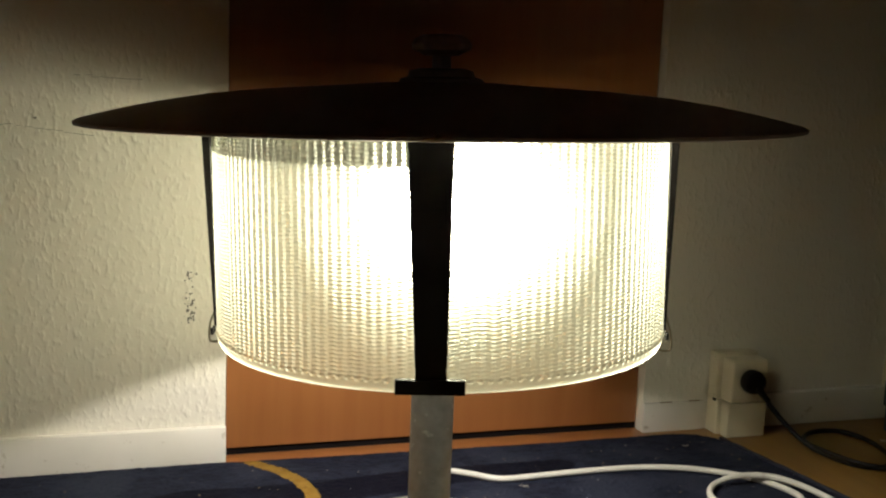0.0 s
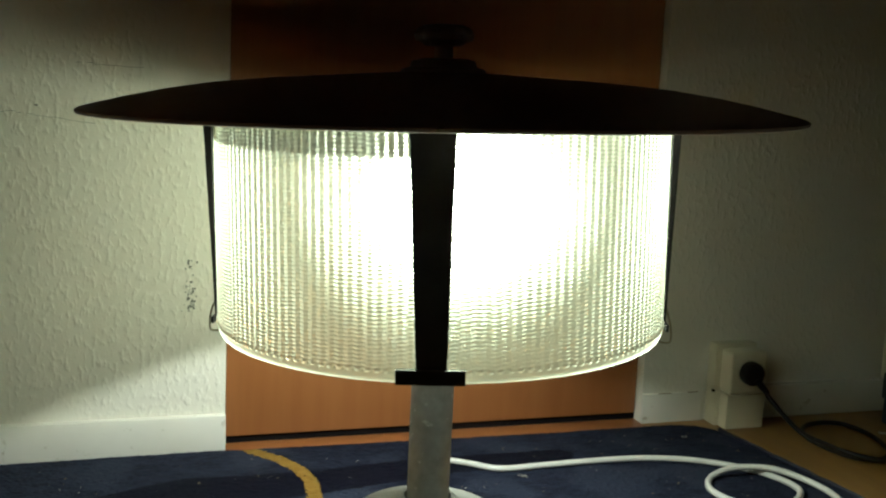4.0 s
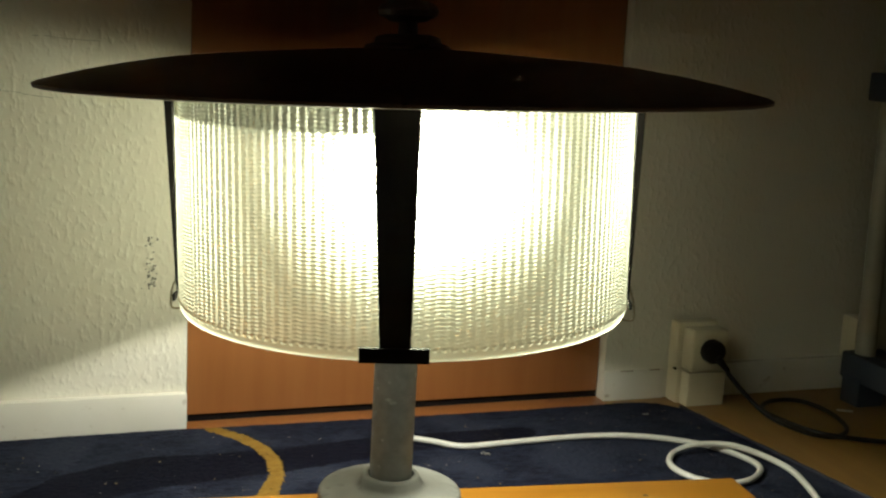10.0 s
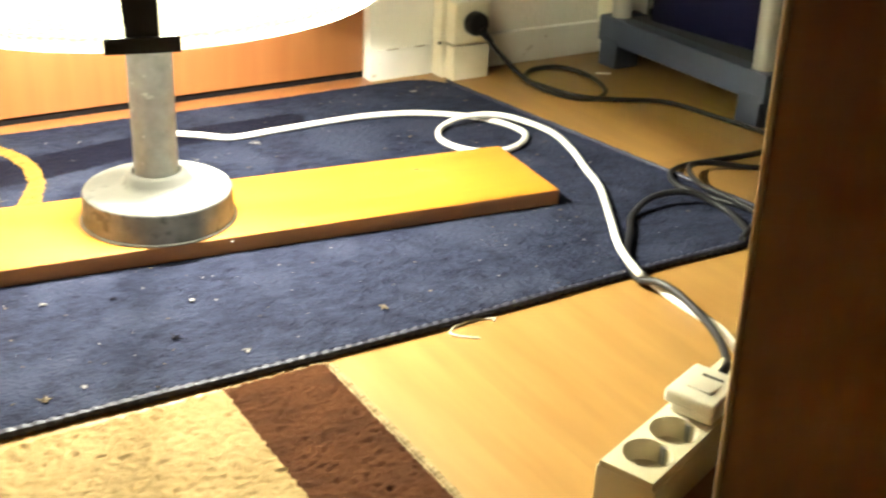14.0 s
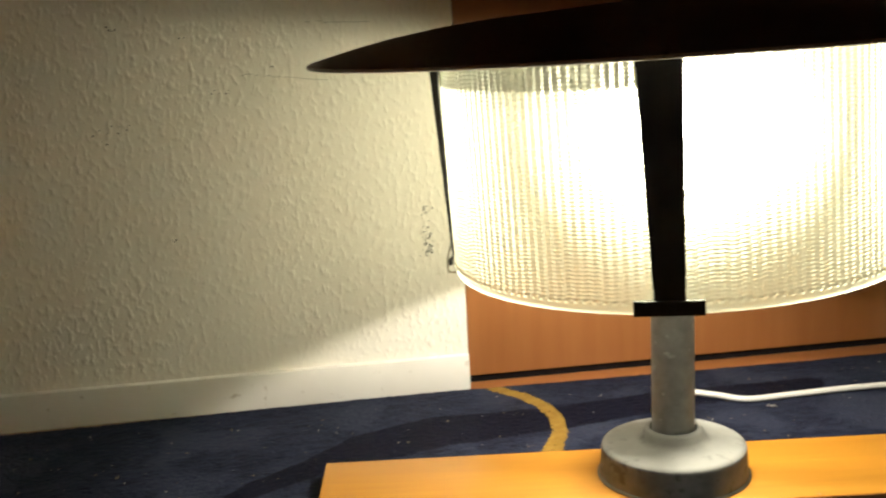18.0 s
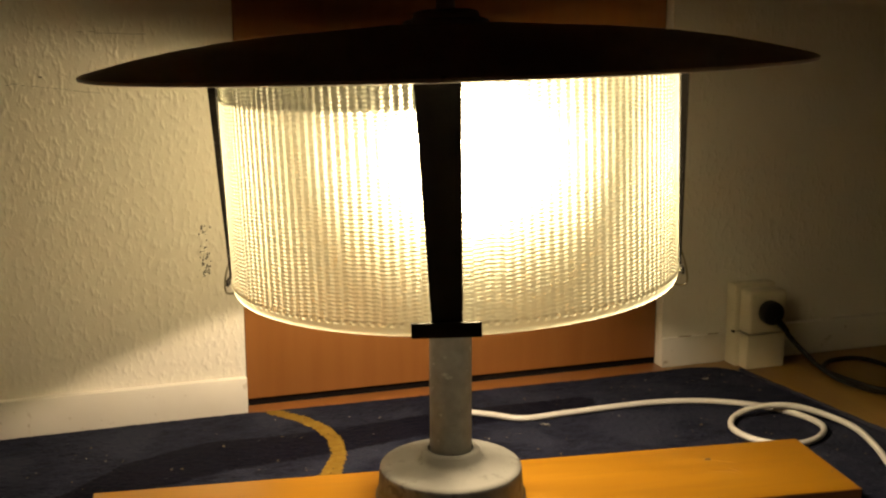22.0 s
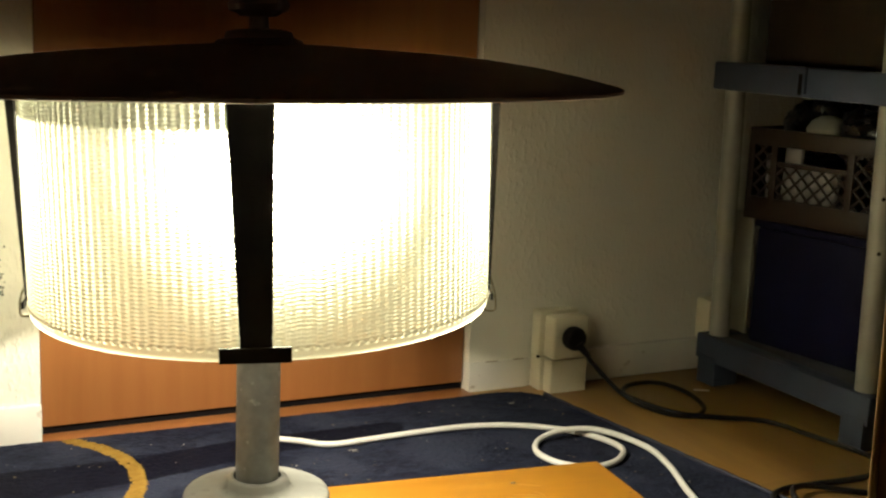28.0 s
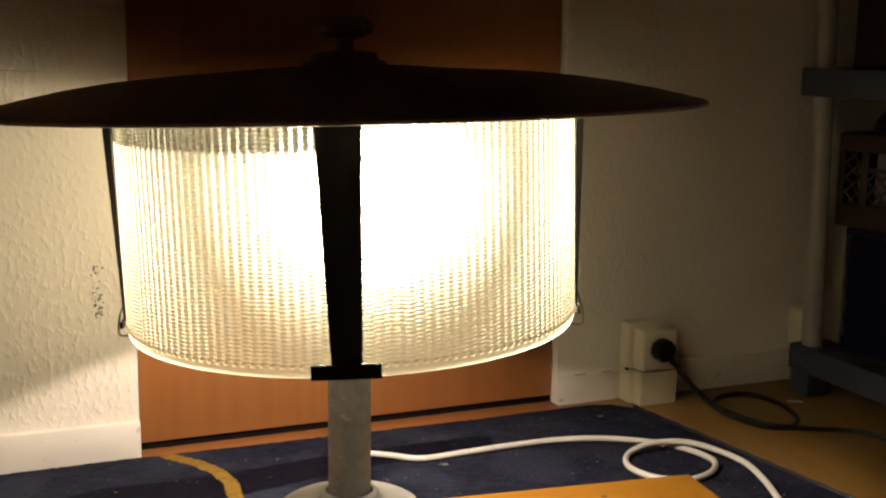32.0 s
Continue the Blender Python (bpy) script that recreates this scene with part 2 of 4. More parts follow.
PILE_ORANGE = surface("orange_pile", (0.1589, 0.03689, 0.009082), (0.227, 0.0596, 0.01589), 90, 0.80, bump=0.9, bump_scale=420, bump_dist=0.002, spec=0.05)
PILE_YELLOW = surface("mustard_pile", (0.1703, 0.09765, 0.01589), (0.2384, 0.1447, 0.02952), 90, 0.80, bump=0.9, bump_scale=420, bump_dist=0.002, spec=0.05)
BINDING = surface("navy_binding", (0.009, 0.010, 0.020), (0.019, 0.020, 0.034), 80, 0.55, bump=0.6, bump_scale=300, spec=0.35)
SHAG = surface("beige_shag", (0.178, 0.122, 0.046), (0.228, 0.163, 0.070), 45, 0.95, bump=0.7, bump_scale=520, bump_dist=0.0015, stretch=(0.5, 1, 1), spec=0.05)
SHAG_BROWN = surface("brown_shag", (0.028, 0.0105, 0.0036), (0.045, 0.0175, 0.0064), 45, 0.95, bump=0.7, bump_scale=520, bump_dist=0.0015, stretch=(0.5, 1, 1), spec=0.03)
SHAG_BASE = surface("jute_backing", (0.18163, 0.13468, 0.064328), (0.23461, 0.17785, 0.090816), 120, 0.95, spec=0.05)
WHITE_PVC = surface("white_cable", (0.558, 0.54, 0.486), (0.63, 0.612, 0.558), 30, 0.4)
BLACK_PVC = surface("black_cable", (0.007, 0.007, 0.007), (0.013, 0.013, 0.013), 40, 0.45, spec=0.25)
CREAM = surface("cream_plastic", (0.558, 0.504, 0.369), (0.63, 0.576, 0.441), 14, 0.35, spots=(0.45, 0.396, 0.279), spot_scale=50, spot_edge=0.68)
STRIP = surface("ivory_plastic", (0.510, 0.459, 0.315), (0.561, 0.510, 0.365), 14, 0.4)
WHITE_PLASTIC = surface("white_plastic", (0.70, 0.66, 0.56), (0.76, 0.72, 0.63), 14, 0.35)
HOLE = surface("socket_dark", (0.05, 0.045, 0.035), (0.08, 0.07, 0.055), 30, 0.6)
TUBE = surface("grey_plastic_tube", (0.255, 0.2422, 0.2082), (0.306, 0.2932, 0.255), 16, 0.45)
BLUE_PLASTIC = surface("blue_grey_plastic", (0.0306, 0.0374, 0.0595), (0.0408, 0.0493, 0.0765), 18, 0.5, bump=0.15, bump_scale=200, spec=0.3)
SHELF_TOP = surface("dusty_blue_grey_plastic", (0.055, 0.056, 0.056), (0.078, 0.078, 0.076), 18, 0.7, spec=0.2)
NAVY_BOX = surface("navy_plastic", (0.0035, 0.0032, 0.016), (0.0055, 0.005, 0.024), 12, 0.5, spec=0.1)
CRATE = surface("brown_plastic", (0.014, 0.0070, 0.0034), (0.021, 0.0102, 0.0047), 18, 0.45, spec=0.25)
PAPER = surface("white_card", (0.40, 0.38, 0.36), (0.50, 0.48, 0.455), 12, 0.8)
CARTON = surface("brown_card", (0.022, 0.014, 0.008), (0.032, 0.021, 0.012), 14, 0.85, spec=0.1)
BAG = surface("black_film", (0.010, 0.009, 0.010), (0.020, 0.018, 0.018), 20, 0.28)
STEEL = surface("screw_steel", (0.3, 0.3, 0.3), (0.4, 0.4, 0.4), 50, 0.35, 0.9)
LINT = surface("lint", (0.17, 0.16, 0.14), (0.30, 0.285, 0.25), 90, 0.95, spec=0.1)
CRUMB = surface("crumb", (0.09, 0.075, 0.045), (0.16, 0.13, 0.08), 90, 0.95, spec=0.05)
FLECK = surface("dark_fleck", (0.006, 0.006, 0.010), (0.014, 0.013, 0.016), 90, 0.95, spec=0.05)
THREAD = surface("pale_thread", (0.55, 0.50, 0.36), (0.65, 0.60, 0.45), 90, 0.8)
JOINT = surface("crumbled_filler", (0.26, 0.21, 0.15), (0.40, 0.34, 0.26), 120, 0.95)
SCUFF = surface("grey_scuff", (0.10, 0.095, 0.085), (0.20, 0.19, 0.17), 300, 0.9)


# ---- mesh helpers ----
def mesh_of(name, bm, mats, smooth=False):
    me = bpy.data.meshes.new(name)
    bmesh.ops.recalc_face_normals(bm, faces=bm.faces)
    bm.to_mesh(me)
    bm.free()
    for m in mats if isinstance(mats, (list, tuple)) else [mats]:
        me.materials.append(m)
    if smooth:
        me.shade_smooth()
        me.set_sharp_from_angle(angle=radians(38))
    return me


def thing(name, x=0, y=0, z=0, rz=0, label="", category="", group="", kind=""):
    ob = new(name)
    ob.matrix_basis = pose(x, y, z, 0, 0, rz)
    return tagged(ob, label, category, group, kind)


def part(name, bm, mats, parent=None, label="", smooth=True):
    ob = new(name, mesh_of(name, bm, mats, smooth))
    ob.parent = parent
    return tagged(ob, label)


def whole(name, bm, mats, label="", category="", group="", kind="", smooth=True):
    return tagged(new(name, mesh_of(name, bm, mats, smooth)), label, category, group, kind)


def block(x0, x1, y0, y1, z0, z1, bevel=0.0, segs=2, bm=None, m=None):
    bm = bm or bmesh.new()
    got = bmesh.ops.create_cube(bm, size=1)["verts"]
    bmesh.ops.transform(bm, matrix=Matrix.Translation(((x0 + x1) / 2, (y0 + y1) / 2, (z0 + z1) / 2)) @ Matrix.Diagonal((x1 - x0, y1 - y0, z1 - z0, 1)), verts=got)
    if bevel:
        edges = list({e for v in got for e in v.link_edges})
        res = bmesh.ops.bevel(bm, geom=edges, offset=bevel, segments=segs, profile=0.6, affect="EDGES")
        got = list({v for f in res["faces"] for v in f.verts} | {v for v in got if v.is_valid})
    if m is not None:
        bmesh.ops.transform(bm, matrix=m, verts=got)
    return bm


def lathe(profile, segs=48, bm=None, m=None, wobble=None):
    """Turns a list of (radius, height) about the z axis."""
    bm = bm or bmesh.new()
    rings = []
    for r, z in profile:
        if r < 1e-5:
            rings.append([bm.verts.new((0, 0, z))])
        else:
            ring = []
            for i in range(segs):
                a = 2 * math.pi * i / segs
                k = r + (wobble(a, z) if wobble else 0)
                ring.append(bm.verts.new((k * math.cos(a), k * math.sin(a), z)))
            rings.append(ring)
    for a, b in zip(rings, rings[1:]):
        for i in range(segs):
            j = (i + 1) % segs
            if len(a) == 1 and len(b) > 1:
                bm.faces.new((a[0], b[j], b[i]))
            elif len(b) == 1 and len(a) > 1:
                bm.faces.new((a[i], a[j], b[0]))
            elif len(a) > 1:
                bm.faces.new((a[i], a[j], b[j], b[i]))
    if m is not None:
        bmesh.ops.transform(bm, matrix=m, verts=[v for r in rings for v in r])
    return bm


def smooth_line(points, steps=8):
    """A Catmull-Rom line through the points."""
    p = [Vector(q) for q in points]
    p = [2 * p[0] - p[1], *p, 2 * p[-1] - p[-2]]
    out = []
    for i in range(1, len(p) - 2):
        a, b, c, d = p[i - 1:i + 3]
        for k in range(steps):
            t = k / steps
            out.append(0.5 * ((2 * b) + (c - a) * t + (2 * a - 5 * b + 4 * c - d) * t * t + (3 * b - a - 3 * c + d) * t ** 3))
    return out + [p[-2]]


def tube(points, radius, sides=10, steps=8, bm=None, closed_ends=True):
    bm = bm or bmesh.new()
    line = smooth_line(points, steps) if steps else [Vector(q) for q in points]
    up = Vector((0.13, 0.07, 1)).normalized()
    rings = []
    for i, c in enumerate(line):
        d = (line[min(i + 1, len(line) - 1)] - line[max(i - 1, 0)]).normalized()
        if abs(d.dot(up)) > 0.97:
            up = Vector((1, 0.1, 0.05)).normalized()
        u = d.cross(up).normalized()
        w = u.cross(d).normalized()
        r = radius(i / (len(line) - 1)) if callable(radius) else radius
        rings.append([bm.verts.new(c + r * (u * math.cos(2 * math.pi * k / sides) + w * math.sin(2 * math.pi * k / sides))) for k in range(sides)])
    for a, b in zip(rings, rings[1:]):
        for k in range(sides):
            bm.faces.new((a[k], a[(k + 1) % sides], b[(k + 1) % sides], b[k]))
    if closed_ends:
        bm.faces.new(rings[0][::-1])
        bm.faces.new(rings[-1])
    return bm


def slab(outline, z0, z1, bm=None, m=None):
    """An upright prism over a flat outline of (x, y)."""
    bm = bm or bmesh.new()
    lo = [bm.verts.new((x, y, z0)) for x, y in outline]
    hi = [bm.verts.new((x, y, z1)) for x, y in outline]
    bm.faces.new(lo[::-1])
    bm.faces.new(hi)
    for i in range(len(lo)):
        j = (i + 1) % len(lo)
        bm.faces.new((lo[i], lo[j], hi[j], hi[i]))
    if m is not None:
        bmesh.ops.transform(bm, matrix=m, verts=lo + hi)
    return bm


# ---- the room ----
WALL_Y, DOOR_L, DOOR_R = 1.624, 0.236, 0.896
ROOM_L, ROOM_R, ROOM_BACK, ROOM_H = -0.545, 1.78, -1.7, 2.45

tagged(new("floor", mesh_of("floor", block(ROOM_L - 0.3, ROOM_R + 0.1, ROOM_BACK - 0.1, 1.83, -0.05, -0.004), SUBFLOOR)), "light beech laminate floor", "floor", kind="structure")
whole("wall_north_left", block(ROOM_L - 0.1, DOOR_L, WALL_Y, 1.82, 0, ROOM_H), PAINT, "off-white painted woodchip wall", "wall", kind="structure", smooth=False)
whole("wall_north_right", block(DOOR_R, ROOM_R + 0.1, WALL_Y, 1.82, 0, ROOM_H), PAINT, "off-white painted woodchip wall", "wall", kind="structure", smooth=False)
whole("wall_north_top", block(DOOR_L, DOOR_R, WALL_Y, 1.82, 2.03, ROOM_H), PAINT, "off-white painted woodchip wall above the door", "wall", kind="structure", smooth=False)
whole("wall_east", block(ROOM_R, ROOM_R + 0.1, ROOM_BACK, WALL_Y, 0, ROOM_H), PAINT, "off-white painted woodchip wall", "wall", kind="structure", smooth=False)
# unseen wall, its distance set by how much lamplight it bounces back
whole("wall_south", block(ROOM_L - 0.1, ROOM_R + 0.1, ROOM_BACK - 0.1, ROOM_BACK, 0, ROOM_H), PAINT, "off-white painted woodchip wall", "wall", kind="structure", smooth=False)
whole("wall_west", block(ROOM_L - 0.1, ROOM_L, ROOM_BACK, WALL_Y, 0, ROOM_H), PAINT, "off-white painted woodchip wall", "wall", kind="structure", smooth=False)
whole("ceiling", block(ROOM_L - 0.1, ROOM_R + 0.1, ROOM_BACK - 0.1, 1.83, ROOM_H, ROOM_H + 0.1), CEILING, "plain off-white painted ceiling", "ceiling", kind="structure", smooth=False)

# the door leaf, set back in its opening, with a dark gap under it
door = thing("door_1", (DOOR_L + DOOR_R) / 2, 1.640, 0.0, label="closed beech veneer door set back in the wall", category="door", kind="structure")
HALF = (DOOR_R - DOOR_L) / 2
part("door_leaf", block(-HALF + 0.003, HALF - 0.003, 0, 0.04, 0.0130, 2.02, 0.0015), BEECH, door)
part("threshold_gap", block(-HALF, HALF, 0.006, 0.030, -0.003, 0.0126), DARK, door, "dark gap under the door")

# strip added over the laminate, darker and redder than the planks
whole("threshold", block(DOOR_L, DOOR_R, 1.585, 1.6455, -0.001, 0.0014, 0.0006), BEECH, "flat strip, darker and redder than the laminate, along the door", "threshold", kind="structure")

# skirting boards
whole("skirting_left", block(ROOM_L, DOOR_L, WALL_Y - 0.011, WALL_Y + 0.002, 0.0, 0.054, 0.003), SKIRT, "white painted skirting board", "skirting board", kind="structure")
whole("skirting_right", block(DOOR_R, 1.004, WALL_Y - 0.004, WALL_Y + 0.002, 0.0, 0.0485, 0.0012), SKIRT, "white painted skirting board, worn at its end", "skirting board", kind="structure")
whole("skirting_far", block(1.088, ROOM_R, WALL_Y - 0.012, WALL_Y + 0.002, 0.0, 0.056, 0.003), SKIRT, "white painted skirting board behind the rack", "skirting board", kind="structure")

# open joints along the top of the skirting, where the filler has crumbled
for board, x0, x1, z in (("skirting_right", 0.925, 0.996, 0.0487),):
    joint = bmesh.new()
    rnd = random.Random(int(x0 * 1000))
    x = x0
    while x < x1:
        w = rnd.uniform(0.006, 0.022)
        block(x, min(x + w, x1), WALL_Y - 0.0046, WALL_Y - 0.0005, z - 0.0006, z + rnd.uniform(0.00005, 0.0003), 0.0, 2, joint)
        x += w + rnd.choice((0.0004, 0.0004, 0.03))
    part("open_joint", joint, JOINT, bpy.data.objects[board], "crumbled brown joint")

# ---- the lamp ----
lamp = thing("lantern_lamp", LAMP.x, LAMP.y, LAMP.z, -18.1,
             "lit lantern with black hat, ribbed glass drum and galvanised pole", "lamp")
Z0 = LAMP.z
LEAN = Matrix.Translation((-0.0030, 0, 0.515 - Z0)) @ pose(0, 0, 0, 0.0, -2.0, 0) @ Matrix.Translation((0, 0, -(0.515 - Z0)))


HAT_LEAN = LEAN @ Matrix.Translation((0, 0, 0.515 - Z0)) @ pose(0, 0, 0, -1.55, 0.45, 0) @ Matrix.Translation((0, 0, Z0 - 0.5175))


def headed(bm, m=LEAN):
    bmesh.ops.transform(bm, matrix=m, verts=bm.verts)
    return bm


def lift(profile):
    return [(r, z - Z0) for r, z in profile]


part("base_plate", lathe(lift([(0.0808, 0.0584), (0.0798, 0.0598), (0.0770, 0.0612), (0.0740, 0.0618), (0.055, 0.0642), (0.0435, 0.0656), (0.0385, 0.0672), (0.0356, 0.0710), (0.0336, 0.0764),
                               (0.0312, 0.0790), (0.0290, 0.0796), (0.0264, 0.0794), (0.026, 0.070), (0.0, 0.070)]), 64), CAST, lamp, "weathered grey zinc top of the foot")
# side of the foot, darker and more mottled than its top
part("base_side", lathe(lift([(0.0, 0.0245), (0.080, 0.0245), (0.0830, 0.0262), (0.0830, 0.0280), (0.0824, 0.042), (0.0816, 0.0550), (0.0812, 0.0572), (0.0806, 0.0586), (0.0, 0.0586)]), 64), CAST_DARK, lamp, "darker mottled side of the foot")
part("foot_rim", lathe(lift([(0.0838, 0.0247), (0.0862, 0.0247), (0.0862, 0.0258), (0.0838, 0.0270)]), 64), CAST, lamp)
part("pole", lathe(lift([(0.0, 0.071), (0.0238, 0.071), (0.0238, 0.300), (0.021, 0.303), (0.0, 0.303)]), 40), ZINC, lamp, "spotted galvanised steel pipe")
SIDE = Matrix.Translation((0.018, 0.0, 0.422 - Z0)) @ pose(0, 0, 0, 0, 98, 48)
# unseen holder, made wide and turned so that it shades the right wall
part("lamp_holder", lathe([(0.0, 0.040), (0.0215, 0.040), (0.0262, 0.044), (0.0266, 0.090), (0.022, 0.095), (0.0, 0.095)], 28, m=SIDE), PORCELAIN, lamp, "unseen porcelain lamp holder, fixed sideways and widened to shade the right wall")
part("holder_bracket", block(0.045, 0.061, 0.030, 0.060, 0.440 - Z0, 0.545 - Z0, 0.001), STRAP, lamp)
HAT = [(0.0, 0.5575), (0.06, 0.5565), (0.12, 0.5525), (0.18, 0.5490), (0.24, 0.5435), (0.29, 0.5358), (0.33, 0.5277), (0.36, 0.5205), (0.374, 0.5170), (0.3785, 0.5145),
       (0.3775, 0.5115), (0.373, 0.5105)]
part("hat", headed(lathe(lift(HAT), 128), HAT_LEAN), ENAMEL, lamp, "wide shallow black enamelled hat")
part("hat_lining", headed(lathe(lift([(0.0, 0.5535), (0.12, 0.549), (0.24, 0.5375), (0.33, 0.5225), (0.3725, 0.5108)]), 96), HAT_LEAN), ENAMEL_IN, lamp, "pale enamel underside of the hat")
part("flange", headed(lathe(lift([(0.0, 0.556), (0.047, 0.556), (0.044, 0.5605), (0.036, 0.5625), (0.034, 0.569), (0.024, 0.5715), (0.0, 0.5715)]), 40), HAT_LEAN), ENAMEL, lamp)
part("stem", headed(lathe(lift([(0.0, 0.570), (0.0105, 0.570), (0.0095, 0.586), (0.0, 0.586)]), 20), HAT_LEAN), ENAMEL, lamp)
part("knob", headed(lathe(lift([(0.0, 0.585), (0.017, 0.585), (0.0215, 0.5885), (0.0285, 0.591), (0.0300, 0.597), (0.0265, 0.603), (0.018, 0.607), (0.0, 0.6085)]), 48,
                         wobble=lambda a, z: 0.0022 * math.cos(6 * a)), HAT_LEAN), ENAMEL, lamp, "lobed black screw knob")

# ribbed glass drum: upright ribs with fine staggered beads down each, and a plain band at the lower rim
RIBS = 160
DRUM_Z, DRUM_R = 0.2813, 0.2413


def glass_drum():
    segs, rows = RIBS * 6, 340
    a = 2 * np.pi * np.arange(segs) / segs
    rib = np.cos(RIBS * a)
    rnd = np.random.RandomState(5)
    shift = np.repeat(np.pi * (np.arange(RIBS) % 2) + rnd.uniform(-2.5, 2.5, RIBS), 6)
    deep = np.repeat(rnd.uniform(0.75, 1.2, RIBS), 6)
    rings = []
    for j in range(rows + 1):
        z = DRUM_Z + j / rows * (0.5230 - DRUM_Z)
        up = z - DRUM_Z
        r = np.full(segs, DRUM_R - 0.0020 * max(0.0, 1 - up / 0.0055) ** 2.0)
        full = min(1.0, max(0.0, (up - 0.0085) / 0.0016))
        bead = math.exp(-((up - 0.0108) / 0.0016) ** 2)
        r = r + full * (0.00060 * rib + 0.00030 * deep * np.cos(2 * np.pi * z / 0.0038 + shift)) + 0.0018 * bead * np.maximum(rib, 0)
        rings.append((r, z))
    for z, r in ((0.5230, 0.2360), (0.30, 0.2360), (DRUM_Z - 0.0010, 0.2310), (DRUM_Z - 0.0026, 0.2337)):
        rings.append((np.full(segs, r), z))
    verts = np.concatenate([np.stack([r * np.cos(a), r * np.sin(a), np.full(segs, z - Z0)], -1) for r, z in rings])
    n, i = len(rings), np.arange(segs)
    faces = []
    for q in range(n):
        lo, hi = q * segs, (q + 1) % n * segs
        faces.append(np.stack([lo + i, lo + (i + 1) % segs, hi + (i + 1) % segs, hi + i], -1))
    me = bpy.data.meshes.new("glass_drum")
    me.from_pydata(verts.tolist(), [], np.concatenate(faces).tolist())
    me.transform(LEAN)
    me.materials.append(GLASS)
    me.materials.append(GLASS_IN)
    me.polygons.foreach_set("material_index", np.repeat([0 if q < rows else 1 for q in range(n)], segs).astype(np.int32))
    me.shade_smooth()
    return me


glass = new("glass_drum", glass_drum())
glass.parent = lamp
tagged(glass, "ribbed and beaded pressed glass drum, glowing")

# four straps that hold the drum to the hat, each with a cross foot at the lower rim; the ring sits a little off centre
OUT, HOOK_DROP = (0.0, -0.0010, 0.0, 0.0010), (0.0, 0.011, 0.0, 0.006)
for k in range(4):
    turn = pose(0, 0, 0, 0, 0, 90 * k - 1.5)
    bm = bmesh.new()
    R = 0.2468 + OUT[k]
    top, low = 0.0205, 0.0140
    rows, n = [], 150
    for i in range(n + 1):
        v = i / n
        z = 0.290 + v * (0.5125 - 0.290)
        w = low + (top - low) * v + 0.0007 * noise.noise(Vector((v * 25, k, 0))) + 0.0007 * noise.noise(Vector((v * 80, k, 5)))
        ri = 0.2440 + OUT[k] + 0.0014 * v
        ro = ri + 0.0027 + 0.0062 * v
        rows.append([bm.verts.new((x, -r, z - Z0)) for x, r in ((-w, ri), (-w, ro - 0.001), (-w + 0.001, ro), (w - 0.001, ro), (w, ro - 0.001), (w, ri))])
    for a, b in zip(rows, rows[1:]):
        for q in range(6):
            bm.faces.new((a[q], a[(q + 1) % 6], b[(q + 1) % 6], b[q]))
    bm.faces.new(rows[0])
    bm.faces.new(rows[-1])
    bmesh.ops.transform(bm, matrix=LEAN @ turn @ pose(-0.0005, 0, 0), verts=bm.verts)
    part("strap", bm, STRAP, lamp)
    bm = block(-0.0330, 0.0306, -R - (0.0005 if k % 2 else 0.0035), -R + 0.0025, 0.2825 - Z0, (0.2900 if k % 2 else 0.2965) - Z0, 0.001)
    bmesh.ops.transform(bm, matrix=LEAN @ turn, verts=bm.verts)
    part("cross_foot", bm, STRAP, lamp)
    bm = block(-0.002, 0.002, -R + 0.001, -0.020, 0.2855 - Z0, 0.2895 - Z0, 0.0008)
    bmesh.ops.transform(bm, matrix=LEAN @ turn, verts=bm.verts)
    part("spider_arm", bm, STRAP, lamp)
    if k % 2:
        pts = [(0.0, -R - 0.002, 0.302), (0.0, -R - 0.0075, 0.294), (0.0, -R - 0.0085, 0.276), (0.0, -R - 0.002, 0.2735), (0.0, -R + 0.004, 0.276), (0.0, -R + 0.003, 0.288)]
        bm = tube([(x, y, z - Z0 - HOOK_DROP[k] * (q > 0)) for q, (x, y, z) in enumerate(pts)], 0.0012, 6, 4)
        bmesh.ops.transform(bm, matrix=LEAN @ turn, verts=bm.verts)
        part("wire_hook", bm, BRASS, lamp)

# added slats behind the glass, only to shade its upper left band
band_slats = bmesh.new()
for deg in range(166, 270, 2):
    block(0.2112, 0.2122, -0.0030, 0.0030, 0.478 - Z0, 0.534 - Z0, 0.0, 2, band_slats, pose(0, 0, 0, 0, 0, deg))
part("reflector_sheet", headed(band_slats), ENAMEL_IN, lamp, "added grey slats that shade the upper left band of the glass")
bulb = part("bulb", lathe([(0.0, 0.037), (0.0125, 0.034), (0.0135, 0.028), (0.020, 0.016), (0.027, 0.003), (0.028, -0.012), (0.024, -0.026), (0.014, -0.035), (0.0, -0.038)], 32, m=SIDE), BULBGLASS, lamp, "clear glass bulb, burning")
bulb.visible_shadow = False
coil = part("filament", tube([(0.018 + 0.010 * math.cos(a), 0.010 * math.sin(a), 0.4215 - Z0) for a in np.linspace(0, 5.2, 12)], 0.0009, 6, 3), FILAMENT, bulb, "white-hot filament")
coil.visible_shadow = False

